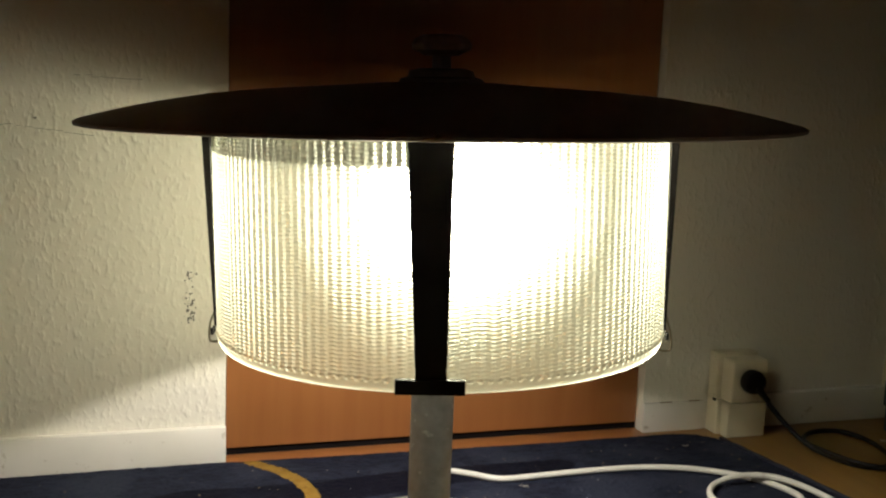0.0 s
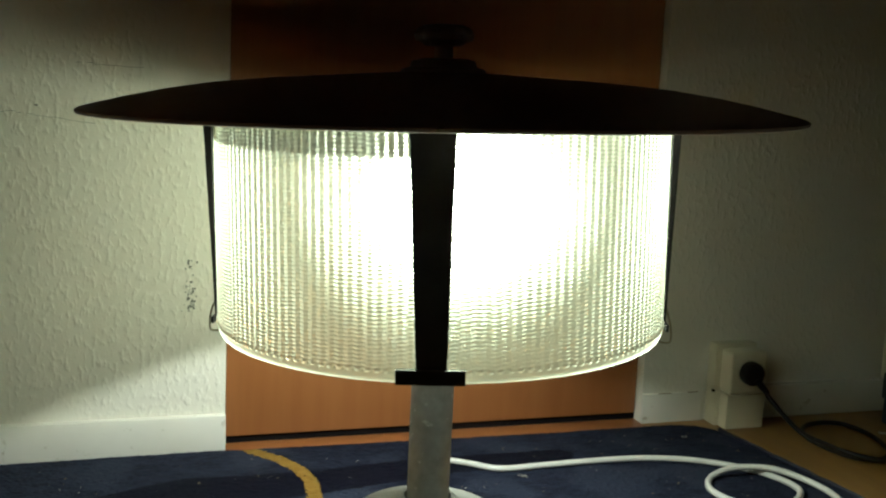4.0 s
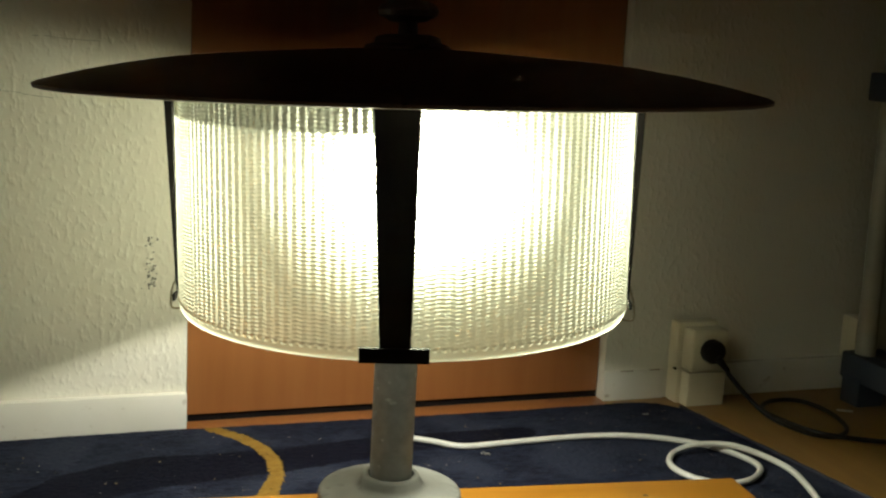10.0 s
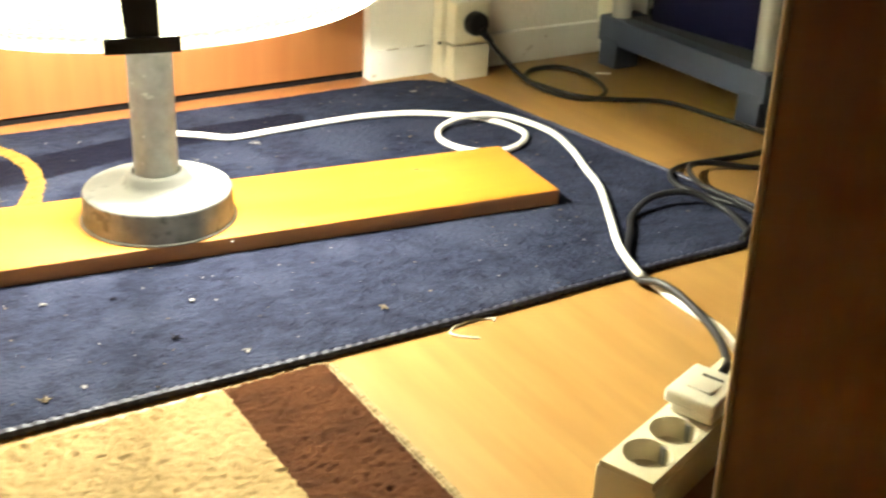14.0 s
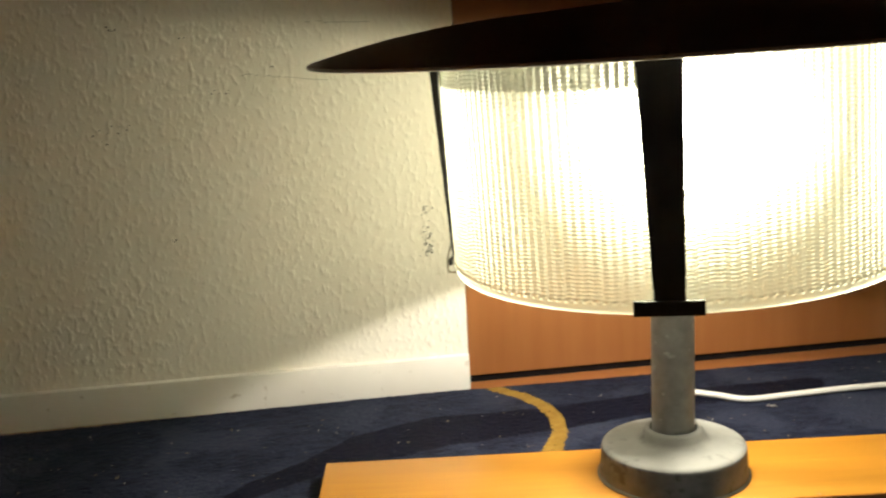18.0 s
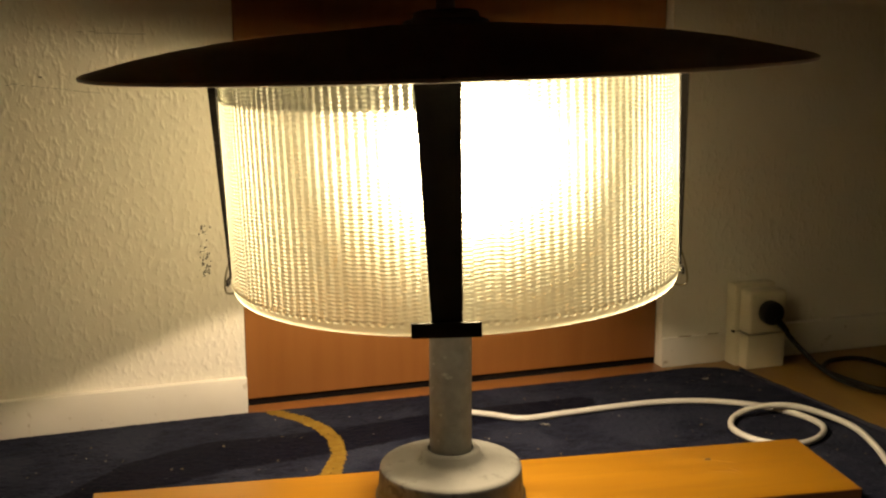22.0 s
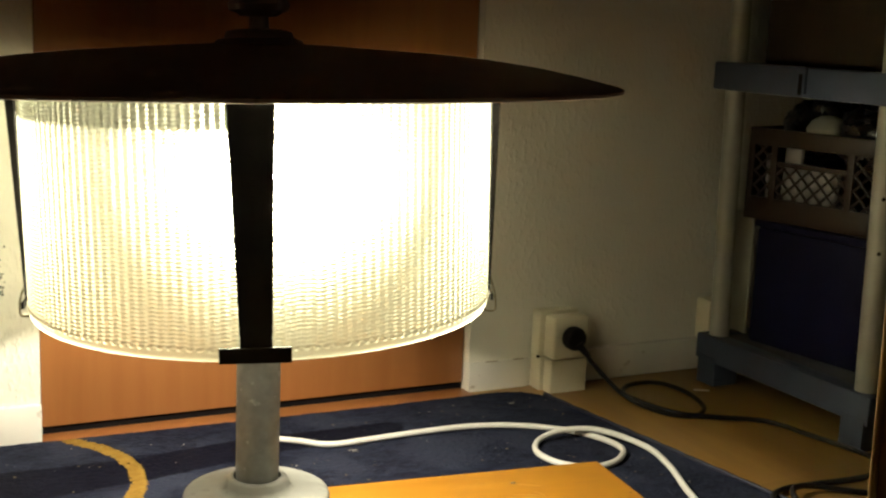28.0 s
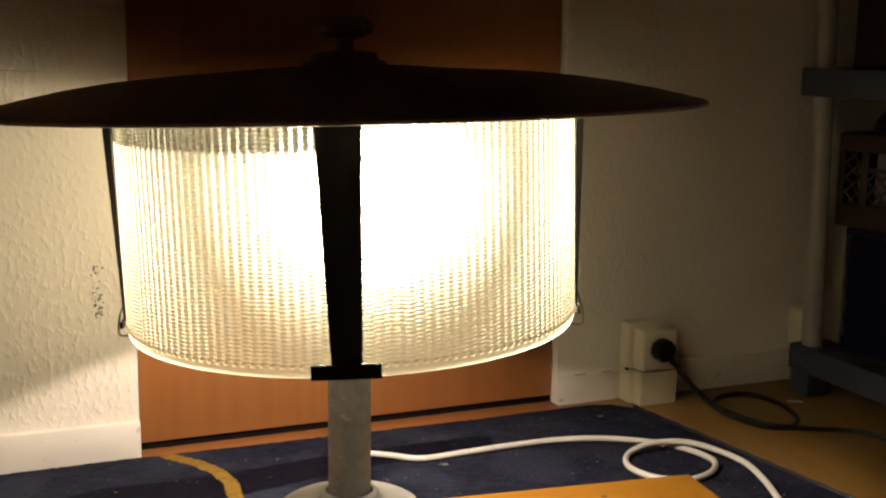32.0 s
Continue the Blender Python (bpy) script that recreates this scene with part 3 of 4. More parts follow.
# ---- the board under the lamp ----
BOARD_A = math.degrees(math.atan2(1.077 - 1.180, 0.870 - 0.004))
board = thing("shelf_board", 0.441, 1.208, 0.0055, BOARD_A, "loose honey-coloured wood veneer shelf board lying on the carpet", "board")
part("veneer_face", block(-0.4355, 0.4355, -0.080, 0.080, 0.001, 0.0190, 0.0012), BOARD, board)
part("front_edge", block(-0.4357, 0.4357, -0.0812, -0.0800, 0.0, 0.0183, 0.0003), BOARD_EDGE, board, "darker edge band")
part("end_edge", block(0.4355, 0.4366, -0.080, 0.080, 0.0005, 0.0183, 0.0003), BOARD_EDGE, board)
part("nail_mark", slab([(0.297 + 0.004 * math.cos(a), 0.036 + 0.0022 * math.sin(a)) for a in np.linspace(0, 5.7, 9)], 0.0185, 0.0195), CRUMB, board, "small dark dent in the veneer")

inverse = board.matrix_basis.inverted()
for pts, r in ((((0.742, 1.204), (0.758, 1.195), (0.768, 1.188)), 0.0003), (((0.722, 1.176), (0.742, 1.168), (0.752, 1.160)), 0.00035), (((0.750, 1.176), (0.757, 1.166), (0.756, 1.156)), 0.0003)):
    part("scratch", tube([inverse @ Vector((x, y, 0.0245)) for x, y in pts], r, 6, 4), BOARD_PALE, board, "pale scratch in the veneer")
for x, y in ((0.862, 1.130), (0.541, 1.120), (0.455, 1.113)):
    c = inverse @ Vector((x, y, 0.0245))
    part("paint_fleck", slab([(c.x + 0.0016 * math.cos(a), c.y + 0.0013 * math.sin(a)) for a in np.linspace(0, 5.2, 6)], 0.0185, 0.0194), LINT, board, "pale fleck of paint")

# ---- blue carpet ----
BL, FL, FR, BR = Vector((-0.478, 1.608)), Vector((-0.412, 0.890)), Vector((1.098, 0.886)), Vector((0.998, 1.606))


def near_line(p, line):
    """Distance to a line of (x, y, half width), less the half width."""
    best = 9.0
    for (ax, ay, aw), (bx, by, bw) in zip(line, line[1:]):
        dx, dy = bx - ax, by - ay
        t = max(0.0, min(1.0, ((p[0] - ax) * dx + (p[1] - ay) * dy) / (dx * dx + dy * dy)))
        best = min(best, math.hypot(p[0] - ax - t * dx, p[1] - ay - t * dy) - (aw + t * (bw - aw)))
    return best


SWOOSH = [(0.70, 1.50, 0.022), (0.50, 1.49, 0.034), (0.33, 1.462, 0.040), (0.17, 1.455, 0.052), (0.082, 1.425, 0.047), (0.005, 1.378, 0.026), (-0.064, 1.332, 0.020), (-0.112, 1.286, 0.016),
          (-0.146, 1.214, 0.0125), (-0.166, 1.118, 0.009), (-0.152, 1.050, 0.008), (-0.125, 0.986, 0.010), (-0.085, 0.925, 0.015), (-0.030, 0.876, 0.024)]
ARC = [(0.268, 1.60, 0.010), (0.300, 1.560, 0.0105), (0.322, 1.515, 0.010), (0.329, 1.470, 0.010), (0.324, 1.415, 0.009), (0.299, 1.354, 0.013), (0.262, 1.300, 0.013)]
BAND = [(0.20, 1.20, 0.034), (-0.010, 1.200, 0.032), (-0.155, 1.208, 0.033), (-0.256, 1.235, 0.034), (-0.335, 1.275, 0.032), (-0.40, 1.318, 0.024), (-0.455, 1.356, 0.020)]


def carpet():
    nx, ny = 620, 300
    bm = bmesh.new()
    grid = []
    for j in range(ny + 1):
        v = j / ny
        row = []
        for i in range(nx + 1):
            u = i / nx
            q = (FL * (1 - u) + FR * u) * (1 - v) + (BL * (1 - u) + BR * u) * v
            q.y += 0.006 * math.sin(5.0 * q.x + 1) * v + 0.003 * math.sin(9 * q.x) * (1 - v)
            q += Vector((-0.024, -0.020)) * (max(0.0, u - 0.955) / 0.045 * max(0.0, v - 0.93) / 0.07) ** 1.3
            edge = min(u, 1 - u, v * 0.5, (1 - v) * 0.5)
            z = 0.0048 + 0.0009 * noise.noise(Vector((q.x * 160, q.y * 160, 0))) + random.uniform(-0.0003, 0.0003)
            z += 0.0008 * noise.noise(Vector((q.x * 14, q.y * 14, 3)))
            if edge < 0.004:
                z = 0.0015
            row.append(bm.verts.new((q.x, q.y, z)))
        grid.append(row)
    for j in range(ny):
        for i in range(nx):
            f = bm.faces.new((grid[j][i], grid[j][i + 1], grid[j + 1][i + 1], grid[j + 1][i]))
            c = f.calc_center_median()
            p = (c.x + 0.003 * noise.noise(c * 240), c.y + 0.003 * noise.noise(c * 240 + Vector((9, 9, 9))))
            f.material_index = 0
            if near_line(p, BAND) < 0:
                f.material_index = 2
            if near_line(p, ARC) < 0:
                f.material_index = 3
            if near_line(p, SWOOSH) < 0 and f.material_index != 3:
                f.material_index = 1
    return bm


rug_blue = thing("carpet", label="blue short-pile carpet with orange, mustard and navy curves, speckled with lint", category="carpet")
part("carpet_surface", carpet(), [PILE, PILE_DARK, PILE_ORANGE, PILE_YELLOW], rug_blue)


def rim(a, b, n, sway):
    return [(a[0] + (b[0] - a[0]) * k / n, a[1] + (b[1] - a[1]) * k / n + sway * math.sin(9 * (a[0] + (b[0] - a[0]) * k / n)), 0.0042) for k in range(n + 1)]


part("bound_edge", tube(rim(FL, FR, 320, 0.003), lambda v: 0.0042 + 0.0006 * math.sin(790 * v) + 0.0004 * math.sin(71 * v), 8, 4), BINDING, rug_blue, "rolled navy edge binding")
part("bound_edge", tube(rim(FR, FR.lerp(BR, 0.94), 24, 0.0), lambda v: 0.0030 + 0.0004 * math.sin(90 * v), 8, 4), BINDING, rug_blue)
part("bound_edge", tube(rim(FL, BL, 24, 0.0), lambda v: 0.0030 + 0.0004 * math.sin(90 * v), 8, 4), BINDING, rug_blue)

# lint and crumbs on the carpet
def specks(name, count, lo, hi, area, z, seed, mat):
    rnd = random.Random(seed)
    verts, faces = [], []
    for _ in range(count):
        x, y = rnd.uniform(area[0], area[1]), rnd.uniform(area[2], area[3])
        s, a, k = rnd.uniform(lo, hi) * rnd.uniform(0.6, 1.0), rnd.uniform(0, 6.28), rnd.uniform(0.25, 0.8)
        c, d, n = math.cos(a), math.sin(a), len(verts)
        for u, v, w in ((s, 0, 0), (0, s * k, 0), (-s, 0, 0), (0, -s * k, 0), (0, 0, s * 0.45), (0, 0, -s * 0.45)):
            verts.append((x + u * c - v * d, y + u * d + v * c, z + w))
        for q in range(4):
            faces += [(n + q, n + (q + 1) % 4, n + 4), (n + (q + 1) % 4, n + q, n + 5)]
    me = bpy.data.meshes.new(name)
    me.from_pydata(verts, [], faces)
    me.materials.append(mat)
    return new(name, me)


FIELD = (-0.39, 1.0, 0.90, 1.57)
tagged(specks("lint", 240, 0.0006, 0.0024, FIELD, 0.0060, 4, LINT), "pale lint flecks scattered on the blue carpet", "lint", kind="stuff")
tagged(specks("crumbs", 260, 0.0010, 0.0032, FIELD, 0.0060, 5, CRUMB), "olive-brown crumbs scattered on the blue carpet", "crumbs", kind="stuff")
tagged(specks("dark_flecks", 3200, 0.0006, 0.0019, FIELD, 0.0056, 6, FLECK), "tiny dark flecks trodden into the carpet pile", "flecks", kind="stuff")

def fluff(x, y, size, seed):
    """A matted clump of a few bent fibres."""
    rnd = random.Random(seed)
    bm = bmesh.new()
    for _ in range(7):
        a, h = rnd.uniform(0, 6.28), rnd.uniform(0.3, 1.0) * size
        pts = [(x + rnd.gauss(0, 0.35) * size, y + rnd.gauss(0, 0.3) * size, 0.0062 + rnd.uniform(0, 0.25) * size)]
        for _ in range(3):
            a += rnd.uniform(-0.9, 0.9)
            px, py, _z = pts[-1]
            pts.append((px + h * 0.5 * math.cos(a), py + h * 0.5 * math.sin(a), 0.0062 + rnd.uniform(0, 0.3) * size))
        tube(pts, lambda v: 0.0004 + 0.0005 * (1 - v), 5, 3, bm)
    return bm


for x, y, size, mat, colour in ((0.339, 0.974, 0.0085, FLECK, "dark"), (0.207, 0.923, 0.0075, CRUMB, "olive"), (0.312, 1.078, 0.0045, FLECK, "dark"), (0.964, 1.170, 0.0060, FLECK, "dark"),
                                (0.249, 1.095, 0.0040, LINT, "pale"), (0.381, 1.038, 0.0042, LINT, "pale"), (0.392, 0.922, 0.0040, LINT, "pale"), (0.544, 0.938, 0.0055, CRUMB, "olive"),
                                (0.242, 0.929, 0.0042, LINT, "pale"), (0.615, 1.427, 0.0075, LINT, "pale"), (0.925, 1.533, 0.0045, LINT, "pale"), (0.171, 0.953, 0.0040, CRUMB, "olive")):
    whole("fluff", fluff(x, y, 0.72 * size, int(x * 1000)), mat, colour + " clump of matted fluff lying on the blue carpet", "fluff", "fluff on the carpet")

# ---- beige shag rug with a brown stripe ----
shag_rug = thing("shag_rug", label="beige shag rug with a dark brown stripe, edge frayed", category="rug")
RUG_L, RUG_R, RUG_F, RUG_B = -0.75, 0.449, 0.0, 0.868
part("backing", block(RUG_L, RUG_R + 0.004, RUG_F, RUG_B - 0.004, 0.0, 0.005, 0.001), SHAG_BASE, shag_rug)
part("beige_ground", block(RUG_L + 0.002, 0.342, RUG_F + 0.002, RUG_B - 0.005, 0.0045, 0.0075, 0.001), SHAG, shag_rug)
part("brown_ground", block(0.343, 0.442, RUG_F + 0.002, RUG_B - 0.005, 0.0045, 0.0075, 0.001), SHAG_BROWN, shag_rug)


def shag(x0, x1, y0, y1, seed, seam):
    """A cut pile of short tufts that lean sideways, ragged towards the back; the seam between the colours wanders."""
    step = 0.0024
    nx, ny = int(round((x1 - x0) / step)), int((y1 - y0) / step)
    step_x = (x1 - x0) / nx
    verts, faces = [], []
    for j in range(ny + 1):
        for i in range(nx + 1):
            x, y = x0 + i * step_x, y0 + j * step
            p = Vector((x * 125, y * 300, seed))
            tuft = noise.noise(p) + 0.5 * noise.noise(p * 2.2)
            z = 0.0105 + 0.0021 * tuft + random.uniform(-0.0004, 0.0004)
            if tuft < -0.62:
                z -= 0.0018
            rag = 0.004 * noise.noise(Vector((x * 120, 0, seed))) + 0.002 * noise.noise(Vector((x * 400, 0, seed)))
            if (i == 0 and seam > 0) or (i == nx and seam < 0) or j == 0:
                z = 0.005
            on_seam = (i == nx and seam > 0) or (i == 0 and seam < 0)
            if on_seam:
                x += 0.0042 * noise.noise(Vector((0, y * 170, 4)))
                z = 0.0105
            else:
                x += 0.0012 * noise.noise(p * 3)
            verts.append((x, y + (rag if j > ny - 4 else 0 if on_seam else 0.0012 * noise.noise(p * 3.3)), z if j < ny else 0.004))
    w = nx + 1
    for j in range(ny):
        for i in range(nx):
            faces.append((j * w + i, j * w + i + 1, (j + 1) * w + i + 1, (j + 1) * w + i))
    me = bpy.data.meshes.new("shag")
    me.from_pydata(verts, [], faces)
    me.shade_smooth()
    return me


for name, x0, x1, mat, seed, seam in (("beige_field", -0.34, 0.343, SHAG, 1, 1), ("brown_stripe", 0.343, 0.443, SHAG_BROWN, 2, -1)):
    me = shag(x0, x1, 0.45, RUG_B - 0.002, seed, seam)
    me.materials.append(mat)
    ob = new(name, me)
    ob.parent = shag_rug
    tagged(ob, "brown shag stripe" if "brown" in name else "beige shag pile")
part("selvedge", tube([(RUG_R, RUG_B - 0.004 - 0.004 * k, 0.0042 + 0.0006 * math.sin(k)) for k in range(101)], lambda v: 0.0033 + 0.0004 * math.sin(420 * v) + 0.0003 * math.sin(97 * v), 8, 4), SHAG_BASE, shag_rug, "whipped beige edge")
part("end_stitch", tube([(0.345 + 0.0035 * k, RUG_B - 0.002 + 0.0010 * math.sin(2.1 * k), 0.0060 + 0.0010 * math.sin(1.3 * k)) for k in range(30)], lambda v: 0.0026 + 0.0009 * math.sin(150 * v), 7, 4), SHAG_BASE, shag_rug, "loose beige end stitching")

# ---- wall socket box and plug ----
box = thing("socket_box", 1.037, 1.612, 0.0, label="cream surface-mounted wall socket box above a cable box", category="socket")
part("box_back", block(-0.027, 0.046, -0.014, 0.011, 0.0570, 0.1325, 0.002), CREAM, box, "yellowed back plate")
part("socket_cover", block(-0.0185, 0.0475, -0.046, -0.0135, 0.0575, 0.1270, 0.0060, 3), CREAM, box)
part("socket_collar", lathe([(0.0, -0.002), (0.0215, -0.002), (0.0235, 0.0), (0.0235, 0.001), (0.0, 0.001)], 32, m=pose(0.014, -0.0465, 0.094, 90, 0, 0)), CREAM, box)
part("cable_box_back", block(-0.0260, 0.0480, -0.020, 0.011, 0.0, 0.0566, 0.002), CREAM, box, "yellowed lower back box")
part("cable_box", block(-0.0190, 0.0500, -0.043, -0.0195, 0.0, 0.0560, 0.003), CREAM, box, "cream lower cable box")
part("gap_mark", block(-0.0285, -0.0255, -0.016, -0.009, 0.0545, 0.0585, 0.0008), DARK, box, "dark chip between plate and skirting")
plug = thing("plug", 1.0505, 1.5655, 0.0945, label="round black rubber plug in the wall socket", category="plug")
part("plug_body", lathe([(0.0, 0.0), (0.0180, 0.0), (0.0190, 0.003), (0.0190, 0.014), (0.0178, 0.0175), (0.0150, 0.0190), (0.0145, 0.0182), (0.0, 0.0182)], 32, m=pose(0, 0, 0, 90, 0, 0)), BLACK_PVC, plug)
part("strain_relief", tube([(0.004, -0.016, -0.008), (0.010, -0.021, -0.016), (0.019, -0.027, -0.028)], lambda v: 0.0072 - 0.003 * v, 10, 4), BLACK_PVC, plug)
cord = [(1.070, 1.541, 0.064), (1.086, 1.520, 0.040), (1.104, 1.492, 0.017), (1.122, 1.462, 0.0045), (1.140, 1.408, 0.0042), (1.176, 1.392, 0.0042), (1.215, 1.424, 0.0042), (1.236, 1.495, 0.0042), (1.222, 1.553, 0.0042),
        (1.172, 1.560, 0.0042), (1.133, 1.528, 0.0042), (1.118, 1.466, 0.0110), (1.139, 1.396, 0.0110), (1.201, 1.373, 0.0042), (1.262, 1.332, 0.0042), (1.284, 1.251, 0.0042), (1.300, 1.160, 0.0042), (1.28, 1.12, 0.0042),
        (1.232, 1.102, 0.0042), (1.147, 1.107, 0.0042), (1.102, 1.110, 0.0042), (1.057, 1.089, 0.0085), (1.037, 1.052, 0.0085), (1.046, 1.004, 0.0090), (1.066, 0.944, 0.0090), (1.05, 0.90, 0.0085)]
whole("power_cable", tube(cord, 0.0038, 10, 6), BLACK_PVC, "black power cord looped on the laminate floor", "cable")
loop = [(1.25, 1.03, 0.0042), (1.189, 1.059, 0.0042), (1.120, 1.093, 0.0110), (1.079, 1.079, 0.0150), (1.054, 1.028, 0.0150), (1.056, 0.977, 0.0150), (1.049, 0.925, 0.0140), (0.985, 0.885, 0.0130)]
whole("coiled_cable", tube(loop, 0.0038, 10, 6), BLACK_PVC, "coiled black power cord by the carpet corner", "cable")
lead = [(1.000, 0.86, 0.0045), (1.015, 0.905, 0.0095), (1.034, 0.962, 0.0098), (1.012, 1.004, 0.0210), (0.965, 1.017, 0.0190), (0.919, 1.001, 0.0098), (0.886, 0.965, 0.0098), (0.847, 0.923, 0.0092), (0.828, 0.895, 0.0088), (0.815, 0.866, 0.0090), (0.818, 0.839, 0.0170), (0.819, 0.814, 0.0180), (0.808, 0.773, 0.0200), (0.793, 0.733, 0.0220), (0.772, 0.696, 0.0260), (0.742, 0.661, 0.0360), (0.715, 0.637, 0.0500), (0.686, 0.620, 0.0520)]
whole("supply_cable", tube(lead, 0.0042, 10, 6), BLACK_PVC, "black lead looping over the carpet to the socket strip", "cable")

# second small box beside the rack
small_box = thing("junction_box", 1.378, 1.612, 0.0, label="cream junction box on the wall behind the rack", category="junction box")
part("body", block(-0.030, 0.035, -0.026, 0.011, 0.0575, 0.130, 0.004), CREAM, small_box)
part("lid", block(-0.027, 0.032, -0.0305, -0.0255, 0.061, 0.126, 0.002), CREAM, small_box)

# ---- white lamp cable ----
white = [(0.437, 1.247, 0.262), (0.443, 1.258, 0.20), (0.449, 1.295, 0.12), (0.453, 1.37, 0.072), (0.466, 1.44, 0.0405), (0.490, 1.486, 0.0210), (0.519, 1.500, 0.0120), (0.556, 1.478, 0.0108), (0.592, 1.451, 0.0108), (0.656, 1.452, 0.0108),
         (0.743, 1.455, 0.0108), (0.814, 1.451, 0.0108), (0.878, 1.431, 0.0108), (0.932, 1.392, 0.0108), (0.962, 1.347, 0.0108), (0.968, 1.297, 0.0108), (0.937, 1.262, 0.0108), (0.896, 1.251, 0.0108), (0.862, 1.269, 0.0108),
         (0.847, 1.300, 0.0108), (0.850, 1.335, 0.0108), (0.876, 1.366, 0.0125), (0.917, 1.370, 0.0195), (0.966, 1.348, 0.0205), (1.004, 1.290, 0.0115), (0.991, 1.220, 0.0108), (0.963, 1.150, 0.0108),
         (0.939, 1.089, 0.0108), (0.892, 1.010, 0.0108), (0.848, 0.939, 0.0120), (0.815, 0.871, 0.0190), (0.827, 0.857, 0.0070), (0.825, 0.823, 0.0058), (0.823, 0.782, 0.0058), (0.822, 0.749, 0.0065), (0.808, 0.716, 0.0090), (0.775, 0.672, 0.0200), (0.722, 0.632, 0.0380)]
whole("white_cable", tube([(x, y, z - 0.0012) for x, y, z in white], 0.0044, 12, 8), WHITE_PVC, "thick white lamp cable looped across the carpet", "cable")

# ---- socket strip with a switched plug ----
strip = thing("socket_strip", 0.633, 0.600, 0.0, 20, "ivory socket strip on the laminate floor", "socket strip")
W, CELL, DEEP, SEG = 0.026, 0.021, 0.019, 32


def socket_well(cx):
    """One square cell of the top with a round socket well sunk into it."""
    bm = bmesh.new()
    square = []
    for q in range(SEG):
        a = 2 * math.pi * (q + 0.5) / SEG
        c, d = math.cos(a), math.sin(a)
        f = 1 / max(abs(c) / CELL, abs(d) / (W - 0.003))
        square.append((cx + c * f, d * f))
    for ux in (-1, 1):
        for uy in (-1, 1):
            corner = (cx + ux * CELL, uy * (W - 0.003))
            best = min(range(SEG), key=lambda q: math.dist(square[q], corner))
            square[best] = corner
    rings = [[bm.verts.new((p, r, 0.0405)) for p, r in square]]
    for r, z in ((0.0198, 0.0405), (0.0193, 0.0398), (0.0188, 0.0405 - DEEP)):
        rings.append([bm.verts.new((cx + r * math.cos(2 * math.pi * (q + 0.5) / SEG), r * math.sin(2 * math.pi * (q + 0.5) / SEG), z)) for q in range(SEG)])
    for a, b in zip(rings, rings[1:]):
        for q in range(SEG):
            bm.faces.new((a[q], a[(q + 1) % SEG], b[(q + 1) % SEG], b[q]))
    bm.faces.new(rings[-1])
    return bm


def strip_shell():
    """The trough-shaped body round the socket wells."""
    bm = block(-0.088, 0.120, -W, W, 0.0, 0.0345, 0.0006)
    block(-0.0877, -0.076, -W + 0.003, W - 0.003, 0.030, 0.0405, 0.0, 2, bm)
    block(-0.076 + 8 * CELL, 0.120, -W + 0.003, W - 0.003, 0.030, 0.0405, 0.0, 2, bm)
    for sgn in (-1, 1):
        slope = [(-0.088, sgn * W, 0.030), (0.120, sgn * W, 0.030), (0.120, sgn * (W - 0.003), 0.0405), (-0.088, sgn * (W - 0.003), 0.0405)]
        bm.faces.new([bm.verts.new(v) for v in slope])
    return bm


shell = strip_shell()
for f in [f for f in shell.faces if abs(f.normal.z) > 0.9 and abs(f.calc_center_median().z - 0.0345) < 0.0005 and f.calc_area() > 0.002]:
    shell.faces.remove(f)
part("strip_body", shell, STRIP, strip)
for k in range(4):
    cx = -0.076 + CELL + 2 * CELL * k
    part("socket_well", socket_well(cx), STRIP, strip)
    for sgn in (-1, 1):
        part("earth_clip", block(-0.0025, 0.0025, sgn * 0.0178 - 0.0010, sgn * 0.0178 + 0.0010, 0.0225, 0.0385, 0.0004, m=pose(cx, 0, 0, 0, 0, 76)), STEEL, strip, "steel earth clip")
        part("pin_hole", lathe([(0.0, 0.0), (0.0026, 0.0), (0.0026, 0.0006), (0.0, 0.0006)], 12, m=pose(cx, 0, 0, 0, 0, 76) @ pose(sgn * 0.0095, 0, 0.0216)), HOLE, strip)
switch_plug = thing("switched_plug", 0.660, 0.608, 0.0408, 20, "white flat plug with a rocker switch in the strip", "plug")
part("plug_body", block(-0.019, 0.026, -0.0195, 0.0195, 0.0, 0.016, 0.004, 3), WHITE_PLASTIC, switch_plug)
part("plug_cap", block(-0.026, 0.030, -0.0225, 0.0225, 0.0115, 0.0240, 0.0040, 3), WHITE_PLASTIC, switch_plug)
part("rocker", block(-0.013, 0.012, -0.012, 0.010, 0.0205, 0.0250, 0.0010, 2, m=pose(0, 0, 0, 0, 4, 0)), WHITE_PLASTIC, switch_plug)
part("rocker_slot", block(0.0128, 0.0165, -0.0105, 0.0085, 0.0220, 0.0244, 0.0002), HOLE, switch_plug, "dark gap behind the rocker")
part("cable_neck", tube([(0.024, 0.004, 0.012), (0.040, 0.008, 0.008), (0.056, 0.014, 0.000)], lambda v: 0.0075 - 0.003 * v, 10, 4), WHITE_PLASTIC, switch_plug)

# thread on the laminate
whole("thread", tube([(0.602, 0.849, 0.0012), (0.586, 0.862, 0.0012), (0.5825, 0.872, 0.0012), (0.597, 0.8805, 0.0014), (0.613, 0.8815, 0.0014), (0.626, 0.880, 0.0012), (0.637, 0.875, 0.0012), (0.633, 0.871, 0.0012)], 0.0010, 6, 6), THREAD, "loose pale thread on the laminate floor", "thread")
tagged(specks("floor_crumbs", 5, 0.0012, 0.0022, (0.612, 0.628, 0.868, 0.878), 0.0006, 11, CRUMB), "brown crumbs on the laminate beside the thread", "crumbs", kind="stuff")

